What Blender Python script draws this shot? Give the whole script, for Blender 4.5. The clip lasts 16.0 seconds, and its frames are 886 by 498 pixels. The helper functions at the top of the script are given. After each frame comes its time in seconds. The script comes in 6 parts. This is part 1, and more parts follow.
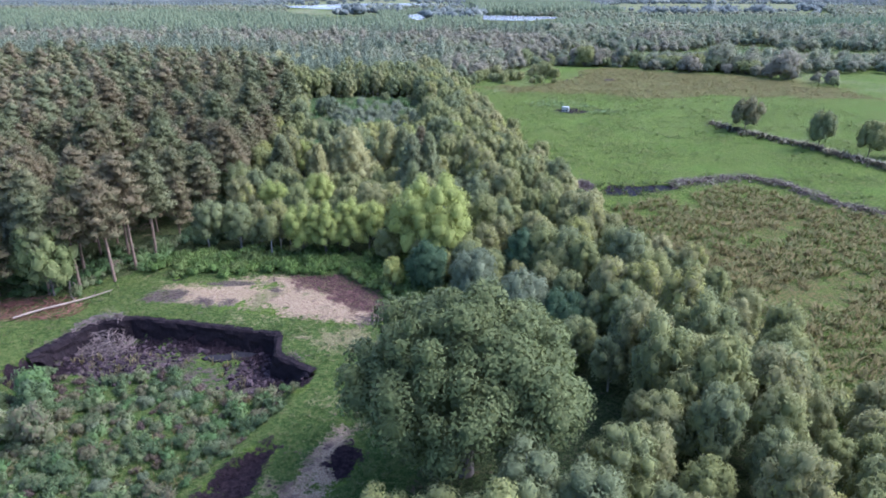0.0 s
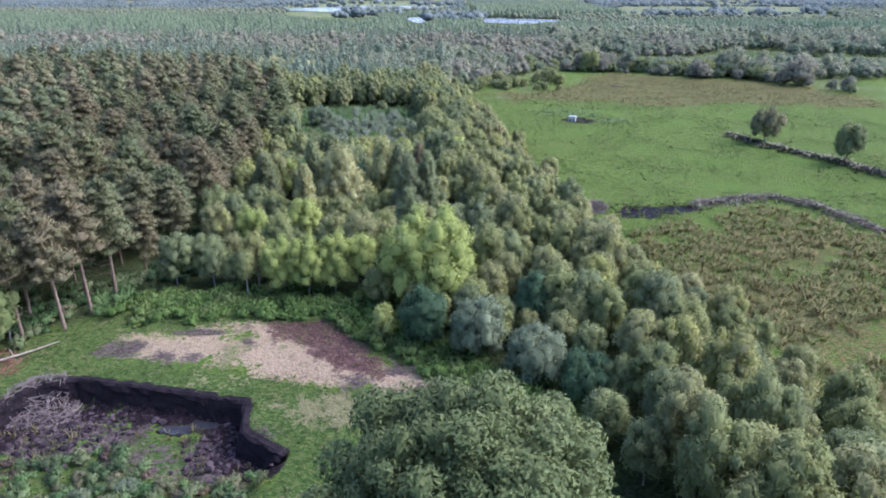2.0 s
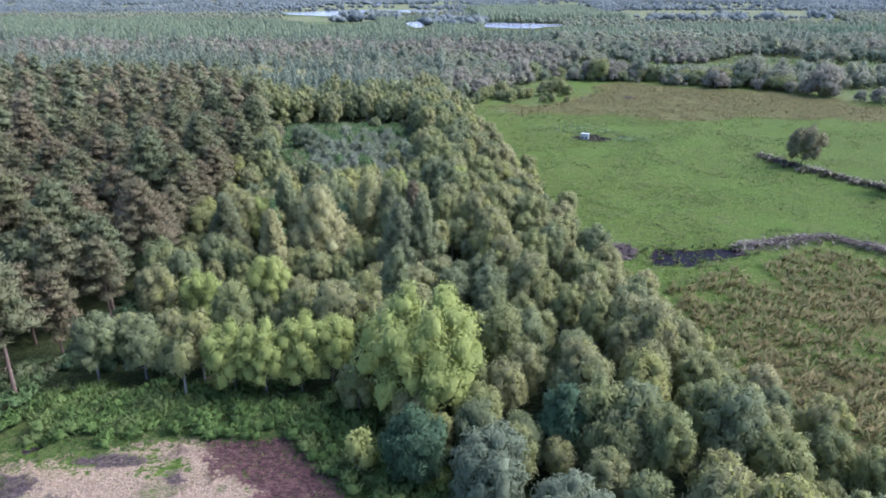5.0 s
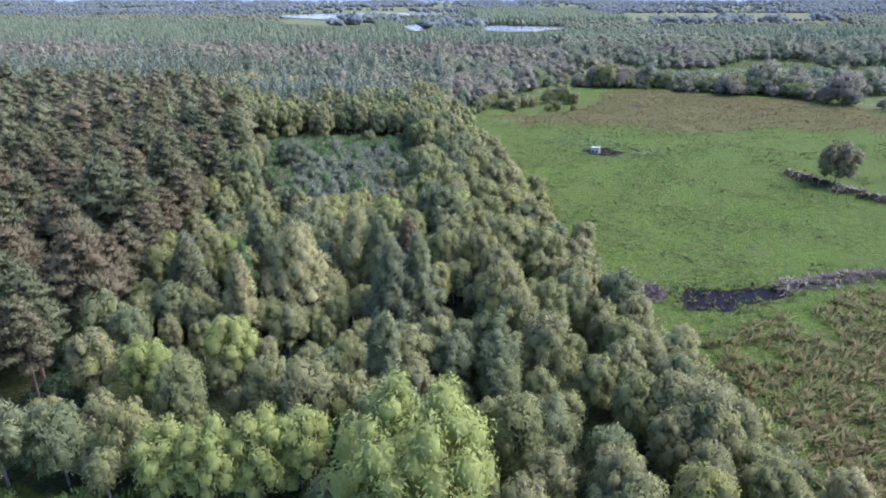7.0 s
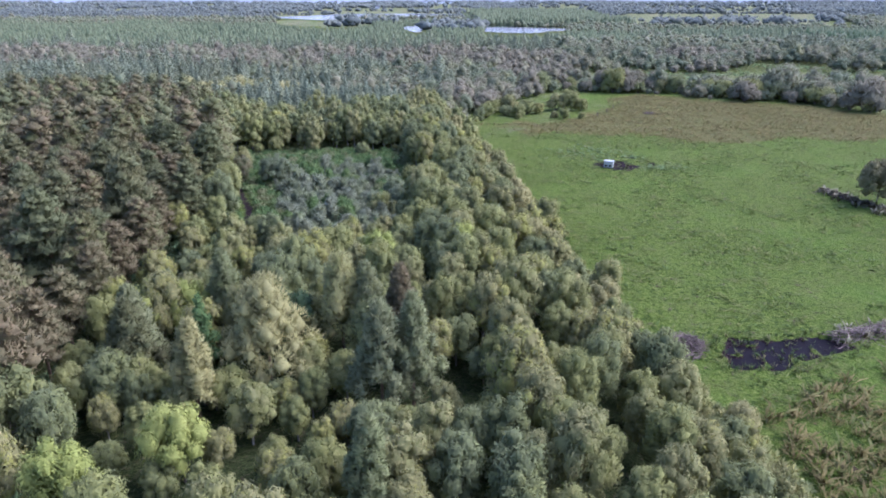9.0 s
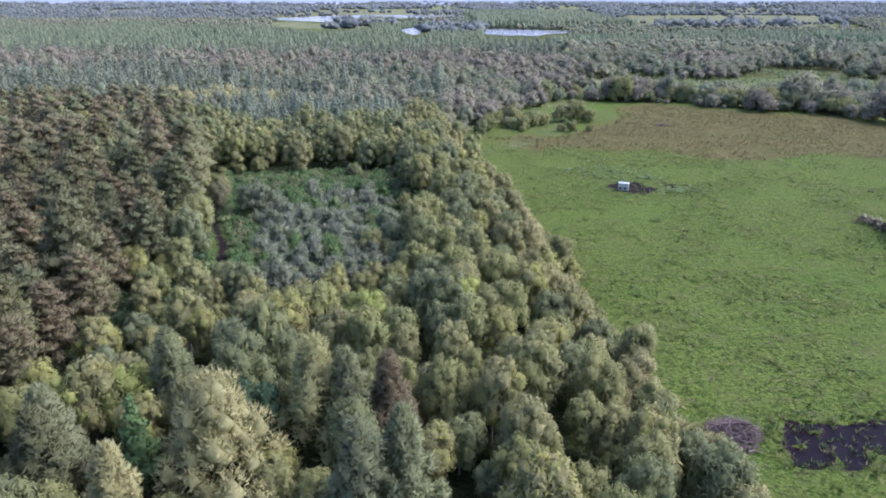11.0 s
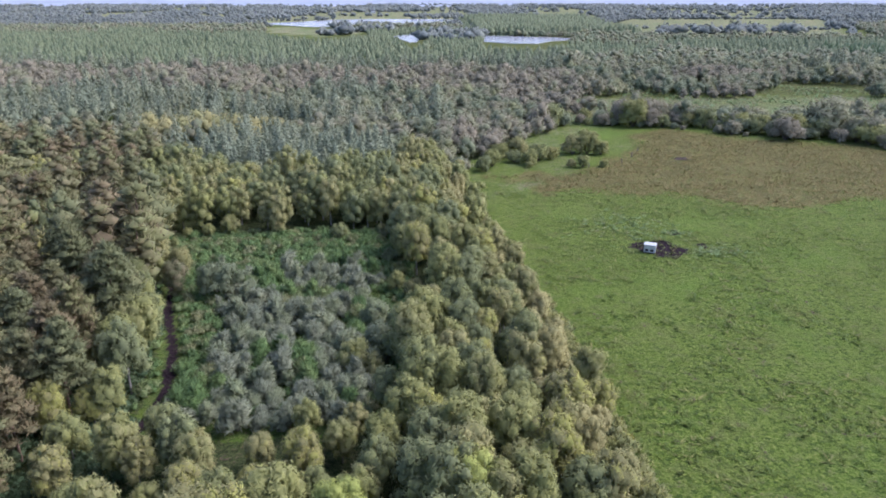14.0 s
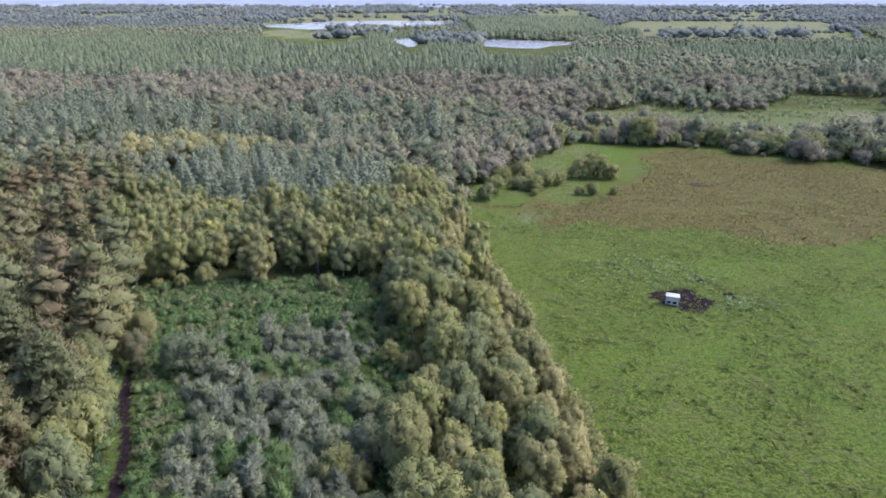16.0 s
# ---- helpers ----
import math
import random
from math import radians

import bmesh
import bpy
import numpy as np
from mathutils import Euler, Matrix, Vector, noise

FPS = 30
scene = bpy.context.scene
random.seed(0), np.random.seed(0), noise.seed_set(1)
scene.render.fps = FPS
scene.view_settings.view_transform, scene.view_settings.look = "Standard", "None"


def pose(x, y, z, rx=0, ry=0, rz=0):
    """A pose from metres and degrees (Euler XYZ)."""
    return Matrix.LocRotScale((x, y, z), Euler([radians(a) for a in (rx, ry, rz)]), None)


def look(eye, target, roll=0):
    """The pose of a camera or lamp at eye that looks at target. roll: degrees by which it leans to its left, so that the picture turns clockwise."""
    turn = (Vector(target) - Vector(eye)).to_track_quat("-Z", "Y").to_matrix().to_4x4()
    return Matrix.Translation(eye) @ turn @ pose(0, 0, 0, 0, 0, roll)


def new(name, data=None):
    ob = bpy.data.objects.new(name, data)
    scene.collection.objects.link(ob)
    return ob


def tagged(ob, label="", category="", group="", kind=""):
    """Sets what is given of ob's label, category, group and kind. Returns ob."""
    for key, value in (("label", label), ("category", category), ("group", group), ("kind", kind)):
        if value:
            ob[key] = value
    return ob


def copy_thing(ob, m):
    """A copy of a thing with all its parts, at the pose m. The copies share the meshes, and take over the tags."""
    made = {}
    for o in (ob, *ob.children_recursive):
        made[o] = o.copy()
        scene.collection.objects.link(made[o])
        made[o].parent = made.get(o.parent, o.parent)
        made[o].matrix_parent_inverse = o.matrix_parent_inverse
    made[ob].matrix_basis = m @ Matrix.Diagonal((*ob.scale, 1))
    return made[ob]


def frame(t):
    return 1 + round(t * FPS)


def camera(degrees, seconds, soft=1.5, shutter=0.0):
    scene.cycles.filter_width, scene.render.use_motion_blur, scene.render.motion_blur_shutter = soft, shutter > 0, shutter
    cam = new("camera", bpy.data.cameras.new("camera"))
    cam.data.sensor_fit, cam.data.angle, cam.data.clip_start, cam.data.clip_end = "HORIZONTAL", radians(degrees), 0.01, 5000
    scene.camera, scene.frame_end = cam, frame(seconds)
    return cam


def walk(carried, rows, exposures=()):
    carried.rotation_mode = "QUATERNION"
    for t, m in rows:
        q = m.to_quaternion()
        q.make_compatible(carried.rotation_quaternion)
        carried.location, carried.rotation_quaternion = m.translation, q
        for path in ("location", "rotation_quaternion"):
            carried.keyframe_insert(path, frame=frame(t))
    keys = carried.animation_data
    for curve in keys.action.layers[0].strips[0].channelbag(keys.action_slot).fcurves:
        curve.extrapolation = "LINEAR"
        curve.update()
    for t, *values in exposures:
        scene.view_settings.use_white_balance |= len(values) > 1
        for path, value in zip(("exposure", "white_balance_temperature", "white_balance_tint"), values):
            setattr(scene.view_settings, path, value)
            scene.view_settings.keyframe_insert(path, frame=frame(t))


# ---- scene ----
cam = camera(67.0, 16.0, 1.85)
METRES, EYE, TILT, LEAN, TURN = 120.0, 37.4, -21.75, 0.0, 0.0
ROWS = [
    (0.0, 0.0000, 0.0000, 0.0000, -0.00, 0.00, -0.00),
    (0.5, 0.0001, 0.0210, 0.0083, 0.02, 0.03, -0.01),
    (1.0, 0.0003, 0.0430, 0.0173, 0.04, 0.08, -0.02),
    (1.5, 0.0006, 0.0661, 0.0267, 0.03, 0.12, -0.02),
    (2.0, 0.0008, 0.0900, 0.0365, 0.04, 0.18, -0.03),
    (2.5, 0.0011, 0.1143, 0.0467, 0.04, 0.22, -0.03),
    (3.0, 0.0012, 0.1392, 0.0569, 0.04, 0.26, -0.03),
    (3.5, 0.0015, 0.1644, 0.0673, 0.06, 0.31, -0.00),
    (4.0, 0.0018, 0.1899, 0.0776, 0.06, 0.35, 0.01),
    (6.5, 0.0020, 0.3228, 0.1313, 0.00, 0.61, 0.03),
    (7.0, 0.0019, 0.3504, 0.1418, -0.00, 0.64, 0.05),
    (7.5, 0.0016, 0.3779, 0.1522, -0.01, 0.66, 0.06),
    (8.0, 0.0016, 0.4055, 0.1626, -0.02, 0.68, 0.07),
    (8.5, 0.0015, 0.4331, 0.1731, -0.02, 0.69, 0.07),
    (11.0, 0.0008, 0.5690, 0.2371, -0.12, 0.74, 0.07),
    (11.5, 0.0007, 0.5945, 0.2552, -0.13, 0.75, 0.09),
    (12.0, 0.0005, 0.6196, 0.2731, -0.15, 0.76, 0.10),
    (12.5, 0.0003, 0.6440, 0.2913, -0.18, 0.76, 0.10),
    (13.0, 0.0003, 0.6690, 0.3094, -0.21, 0.76, 0.14),
    (13.5, 0.0002, 0.6937, 0.3277, -0.22, 0.76, 0.15),
    (14.0, -0.0003, 0.7189, 0.3456, -0.26, 0.76, 0.15),
    (14.5, -0.0000, 0.7432, 0.3636, -0.28, 0.76, 0.17),
    (15.0, -0.0002, 0.7683, 0.3816, -0.31, 0.75, 0.17),
    (15.5, -0.0002, 0.7936, 0.3999, -0.32, 0.72, 0.17),
    (16.0, -0.0006, 0.8188, 0.4179, -0.36, 0.71, 0.14),
]
EXPOSURES = [(0.0, 1.29, 4900, 21), (2.0, 1.26, 4970, 19), (6.5, 1.16, 4980, 24), (11.0, 1.08, 5180, 28), (16.0, 0.99, 5480, 23)]
walk(cam, [(t, pose(0, 0, EYE, TILT, LEAN, TURN) @ pose(METRES * x, METRES * y, METRES * z, 90 + pitch, roll, yaw)) for t, x, y, z, yaw, pitch, roll in ROWS], EXPOSURES)

# ---- world, sun and exposure ----
SUN_AZ, SUN_EL = radians(80), radians(46)          # azimuth from +y towards +x
world = bpy.data.worlds.new("overcast_sky")
scene.world = world
world.use_nodes = True
wn = world.node_tree
sky = wn.nodes.new("ShaderNodeTexSky")
sky.sky_type, sky.sun_disc = "NISHITA", False
sky.sun_elevation, sky.sun_rotation = SUN_EL, SUN_AZ
sky.air_density, sky.dust_density, sky.ozone_density = 1.0, 3.0, 1.0
wn.links.new(sky.outputs[0], wn.nodes["Background"].inputs[0])
wn.nodes["Background"].inputs[1].default_value = 0.132
sun_data = bpy.data.lights.new("sun", "SUN")
sun_data.energy, sun_data.angle, sun_data.color = 1.85, radians(38), (1.0, 0.94, 0.85)
sun_to = Vector((math.sin(SUN_AZ) * math.cos(SUN_EL), math.cos(SUN_AZ) * math.cos(SUN_EL), math.sin(SUN_EL)))
sun = new("sun", sun_data)
sun.matrix_world = look(sun_to * 100, (0, 0, 0))


# ---- materials ----
def nd(nt, kind, **values):
    n = nt.nodes.new(kind)
    for k, v in values.items():
        n.inputs[int(k[1:]) if k[0] == "i" and k[1:].isdigit() else k].default_value = v
    return n


def material(name, rough=0.8, spec=0.2):
    m = bpy.data.materials.new(name)
    m.use_nodes = True
    nt = m.node_tree
    p = nt.nodes["Principled BSDF"]
    p.inputs["Roughness"].default_value = rough
    p.inputs["Specular IOR Level"].default_value = spec
    return m, nt, p


def noise_tex(nt, scale, detail=4, rough=0.6, coord=None):
    n = nd(nt, "ShaderNodeTexNoise", Scale=scale, Detail=detail, Roughness=rough)
    if coord is not None:
        nt.links.new(coord, n.inputs["Vector"])
    return n.outputs["Fac"]


def mix(nt, fac, a, b):
    n = nt.nodes.new("ShaderNodeMix")
    n.data_type = "RGBA"
    for sock, v in ((n.inputs[0], fac), (n.inputs[6], a), (n.inputs[7], b)):
        if isinstance(v, bpy.types.NodeSocket):
            nt.links.new(v, sock)
        else:
            sock.default_value = v if isinstance(v, (int, float)) else (*v, 1)
    return n.outputs[2]


def calc(nt, op, a, b=0.0, clamp=False):
    n = nt.nodes.new("ShaderNodeMath")
    n.operation, n.use_clamp = op, clamp
    for sock, v in zip(n.inputs, (a, b)):
        if isinstance(v, bpy.types.NodeSocket):
            nt.links.new(v, sock)
        else:
            sock.default_value = v
    return n.outputs[0]


def ramp(nt, fac, stops):
    n = nt.nodes.new("ShaderNodeValToRGB")
    e = n.color_ramp.elements
    while len(e) < len(stops):
        e.new(0.5)
    for el, (pos, c) in zip(e, stops):
        el.position, el.color = pos, (*c, 1)
    nt.links.new(fac, n.inputs[0])
    return n.outputs[0]


def bump(nt, p, height, strength, distance):
    b = nd(nt, "ShaderNodeBump", Strength=strength, Distance=distance)
    nt.links.new(height, b.inputs["Height"])
    nt.links.new(b.outputs[0], p.inputs["Normal"])


def leaf_material(name, stops, rough=0.65, through_light=0.22, spread=0.35, mottle=0.42, sheen=0.14):
    """Foliage: a colour for each tree out of stops, varied from leaf to leaf."""
    m, nt, p = material(name, rough, 0.12)
    info = nt.nodes.new("ShaderNodeObjectInfo").outputs["Random"]
    attr = nt.nodes.new("ShaderNodeAttribute")
    attr.attribute_name = "tint"
    geo = nt.nodes.new("ShaderNodeNewGeometry")
    leafy = geo.outputs["Random Per Island"]
    tree = calc(nt, "FRACT", calc(nt, "ADD", info, attr.outputs["Fac"]))
    patch = noise_tex(nt, 0.3, 2, 0.5, geo.outputs["Position"])
    f = calc(nt, "ADD", tree, calc(nt, "MULTIPLY", calc(nt, "SUBTRACT", leafy, 0.5), spread))
    f = calc(nt, "ADD", f, calc(nt, "MULTIPLY", calc(nt, "SUBTRACT", patch, 0.5), 0.6))
    col = ramp(nt, f, stops)
    fine = noise_tex(nt, 2.4, 3, 0.7, geo.outputs["Position"])
    dapple = calc(nt, "ADD", calc(nt, "MULTIPLY", calc(nt, "SUBTRACT", fine, 0.5), mottle), 0.95)
    shade = calc(nt, "MULTIPLY", calc(nt, "ADD", calc(nt, "MULTIPLY", leafy, 0.36), 0.82), calc(nt, "MAXIMUM", dapple, 0.35))
    bump(nt, p, fine, 0.4, 0.2)
    p.inputs["Sheen Weight"].default_value, p.inputs["Sheen Roughness"].default_value = sheen, 0.4
    p.inputs["Sheen Tint"].default_value = (0.95, 1.0, 0.72, 1)
    dark = nt.nodes.new("ShaderNodeMix")
    dark.data_type, dark.blend_type = "RGBA", "MULTIPLY"
    dark.inputs[0].default_value = 1.0
    nt.links.new(col, dark.inputs[6])
    nt.links.new(shade, dark.inputs[7])
    col = dark.outputs[2]
    nt.links.new(col, p.inputs["Base Color"])
    tr = nt.nodes.new("ShaderNodeBsdfTranslucent")
    nt.links.new(col, tr.inputs[0])
    ms = nt.nodes.new("ShaderNodeMixShader")
    ms.inputs[0].default_value = through_light
    nt.links.new(p.outputs[0], ms.inputs[1])
    nt.links.new(tr.outputs[0], ms.inputs[2])
    nt.links.new(ms.outputs[0], nt.nodes["Material Output"].inputs[0])
    return m


def rough_material(name, a, b, scale=3.0, rough=0.85, spec=0.2, bumps=0.5, dist=0.05, vary=0.0):
    """A two-tone natural surface with grain and relief."""
    m, nt, p = material(name, rough, spec)
    pos = nt.nodes.new("ShaderNodeTexCoord").outputs["Object"]
    n1, n2 = noise_tex(nt, scale, 5, 0.65, pos), noise_tex(nt, scale * 6, 3, 0.6, pos)
    f = calc(nt, "ADD", calc(nt, "MULTIPLY", n1, 0.65), calc(nt, "MULTIPLY", n2, 0.35))
    if vary:
        info = nt.nodes.new("ShaderNodeNewGeometry").outputs["Random Per Island"]
        f = calc(nt, "ADD", f, calc(nt, "MULTIPLY", calc(nt, "SUBTRACT", info, 0.5), vary))
    nt.links.new(ramp(nt, f, [(0.32, a), (0.68, b)]), p.inputs["Base Color"])
    bump(nt, p, f, bumps, dist)
    return m


LEAF_BIRCH = leaf_material("birch_leaves", [(0.0, (0.2, 0.225, 0.105)), (0.25, (0.245, 0.262, 0.102)), (0.5, (0.285, 0.292, 0.094)), (0.72, (0.292, 0.288, 0.118)), (0.88, (0.312, 0.288, 0.122)), (1.0, (0.34, 0.338, 0.094))], 0.75, 0.28, 0.3)
LEAF_GOLD = leaf_material("tawny_birch_leaves", [(0.0, (0.34, 0.335, 0.14)), (0.5, (0.4, 0.365, 0.155)), (1.0, (0.43, 0.395, 0.175))], 0.75, 0.3, 0.3)
LEAF_PINE = leaf_material("pine_needles", [(0.0, (0.172, 0.19, 0.085)), (0.3, (0.19, 0.192, 0.086)), (0.55, (0.208, 0.182, 0.09)), (0.75, (0.222, 0.172, 0.094)), (1.0, (0.192, 0.198, 0.08))], 0.7, 0.25, 0.3)
LEAF_SPRUCE = leaf_material("spruce_needles", [(0.0, (0.215, 0.25, 0.16)), (0.5, (0.255, 0.285, 0.178)), (1.0, (0.28, 0.29, 0.165))], 0.7, 0.2, 0.3, 0.5)
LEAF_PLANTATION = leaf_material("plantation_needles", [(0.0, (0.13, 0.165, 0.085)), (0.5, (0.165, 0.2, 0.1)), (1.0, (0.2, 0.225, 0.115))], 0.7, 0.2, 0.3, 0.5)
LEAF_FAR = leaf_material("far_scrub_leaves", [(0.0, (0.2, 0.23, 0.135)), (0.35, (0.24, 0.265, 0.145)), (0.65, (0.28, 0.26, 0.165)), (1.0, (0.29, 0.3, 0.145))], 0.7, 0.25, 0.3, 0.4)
# blue-grey leaf tones put the haze of distance into the colour
LEAF_HAZY = leaf_material("haze_tinted_hedge_leaves", [(0.0, (0.17, 0.195, 0.175)), (0.5, (0.2, 0.22, 0.19)), (1.0, (0.22, 0.235, 0.185))], 0.75, 0.2, 0.3, 0.4)
LEAF_SALLOW = leaf_material("sallow_leaves", [(0.0, (0.2, 0.23, 0.125)), (0.5, (0.235, 0.26, 0.145)), (1.0, (0.21, 0.25, 0.11))], 0.65, 0.3)
LEAF_OAK = leaf_material("oak_leaves", [(0.0, (0.145, 0.175, 0.062)), (0.45, (0.185, 0.205, 0.07)), (0.75, (0.222, 0.215, 0.086)), (1.0, (0.26, 0.228, 0.11))], 0.6, 0.25, 0.6)
LEAF_YELLOW = leaf_material("yellow_green_leaves", [(0.0, (0.34, 0.38, 0.1)), (0.5, (0.38, 0.41, 0.11)), (1.0, (0.42, 0.42, 0.13))], 0.7, 0.3)
LEAF_DARK = leaf_material("dark_glossy_leaves", [(0.0, (0.085, 0.135, 0.062)), (0.5, (0.105, 0.16, 0.07)), (1.0, (0.135, 0.175, 0.08))], 0.55, 0.3, sheen=0.1)
LEAF_LOW = leaf_material("low_growth", [(0.0, (0.125, 0.2, 0.07)), (0.4, (0.165, 0.25, 0.082)), (0.7, (0.2, 0.27, 0.095)), (1.0, (0.25, 0.25, 0.12))], 0.65, 0.3)
LEAF_FERN = leaf_material("bracken_fronds", [(0.0, (0.125, 0.19, 0.045)), (0.5, (0.16, 0.235, 0.055)), (1.0, (0.205, 0.25, 0.075))], 0.7, 0.3)
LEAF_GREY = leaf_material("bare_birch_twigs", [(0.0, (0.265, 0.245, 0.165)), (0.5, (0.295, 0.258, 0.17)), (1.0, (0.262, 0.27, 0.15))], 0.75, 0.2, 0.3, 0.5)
RUSH = leaf_material("rush_blades", [(0.0, (0.165, 0.142, 0.046)), (0.4, (0.22, 0.175, 0.062)), (0.7, (0.145, 0.168, 0.045)), (1.0, (0.255, 0.205, 0.078))], 0.7, 0.3, sheen=0.06)
GRASS = leaf_material("grass_blades", [(0.0, (0.055, 0.095, 0.018)), (0.5, (0.085, 0.128, 0.028)), (0.8, (0.125, 0.145, 0.042)), (1.0, (0.2, 0.175, 0.08))], 0.75, 0.3, sheen=0.1)
LEAF_HEATH = leaf_material("heath_leaves", [(0.0, (0.1, 0.145, 0.06)), (0.5, (0.145, 0.19, 0.075)), (0.8, (0.185, 0.195, 0.09)), (1.0, (0.21, 0.18, 0.1))], 0.7, 0.25, 0.5)
LEAF_HEATHER = leaf_material("heather_shoots", [(0.0, (0.12, 0.085, 0.07)), (0.5, (0.19, 0.135, 0.09)), (1.0, (0.17, 0.155, 0.08))], 0.75, 0.2, 0.5)
TUSSOCK = leaf_material("tussock_blades", [(0.0, (0.085, 0.128, 0.02)), (0.5, (0.115, 0.155, 0.028)), (1.0, (0.17, 0.17, 0.05))], 0.75, 0.25, sheen=0.06)
BARK_BIRCH = rough_material("birch_bark", (0.16, 0.14, 0.12), (0.42, 0.39, 0.35), 2.5)
BARK_PINE = rough_material("pine_bark", (0.17, 0.115, 0.08), (0.36, 0.25, 0.175), 2.0)
BARK_GREY = rough_material("grey_bark", (0.1, 0.085, 0.07), (0.22, 0.19, 0.16), 2.5)
PEAT = rough_material("cut_peat", (0.008, 0.006, 0.007), (0.034, 0.023, 0.025), 1.6, 0.9, 0.15, 1.0, 0.2)
CLOD = rough_material("weathered_peat", (0.028, 0.019, 0.022), (0.1, 0.07, 0.07), 1.2, 0.9, 0.1, 0.8, 0.1, 0.6)
LOG_WOOD = rough_material("bleached_wood", (0.26, 0.2, 0.15), (0.46, 0.37, 0.28), 3.0)
BRUSHWOOD = rough_material("dead_brushwood", (0.11, 0.08, 0.07), (0.27, 0.21, 0.18), 1.2, 0.85, 0.2, 0.3, 0.02, 0.7)
RUSTY = rough_material("rusty_brash", (0.12, 0.055, 0.035), (0.26, 0.13, 0.09), 1.2, 0.9, 0.1, 0.3, 0.02, 0.7)
CONCRETE = rough_material("pale_concrete", (0.4, 0.41, 0.38), (0.6, 0.6, 0.56), 2.0, 0.8, 0.3, 0.2, 0.01)
WOOD_GREY = rough_material("weathered_wood", (0.16, 0.13, 0.11), (0.32, 0.27, 0.23), 3.0)
WHITEWASH = rough_material("white_wall_coat", (0.7, 0.7, 0.68), (0.82, 0.82, 0.8), 0.5)
SLATE = rough_material("grey_slate", (0.1, 0.11, 0.13), (0.16, 0.17, 0.19), 1.0)


def make_water(name, tone, rough):
    m, nt, p = material(name, rough, 0.5 if rough < 0.3 else 0.04)
    pos = nt.nodes.new("ShaderNodeNewGeometry").outputs["Position"]
    n = noise_tex(nt, 0.9, 4, 0.6, pos)
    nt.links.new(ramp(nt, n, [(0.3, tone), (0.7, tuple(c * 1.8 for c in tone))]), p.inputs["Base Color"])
    bump(nt, p, n, 0.15, 0.05)
    return m


# the lake's pale base tone paints in the sky's reflection
LAKE = make_water("sky_pale_lake_water", (0.3, 0.31, 0.32), 0.16)
BANK_WATER = make_water("still_bog_water", (0.03, 0.028, 0.03), 0.06)
BOG_WATER = make_water("bog_water", (0.008, 0.006, 0.008), 0.5)


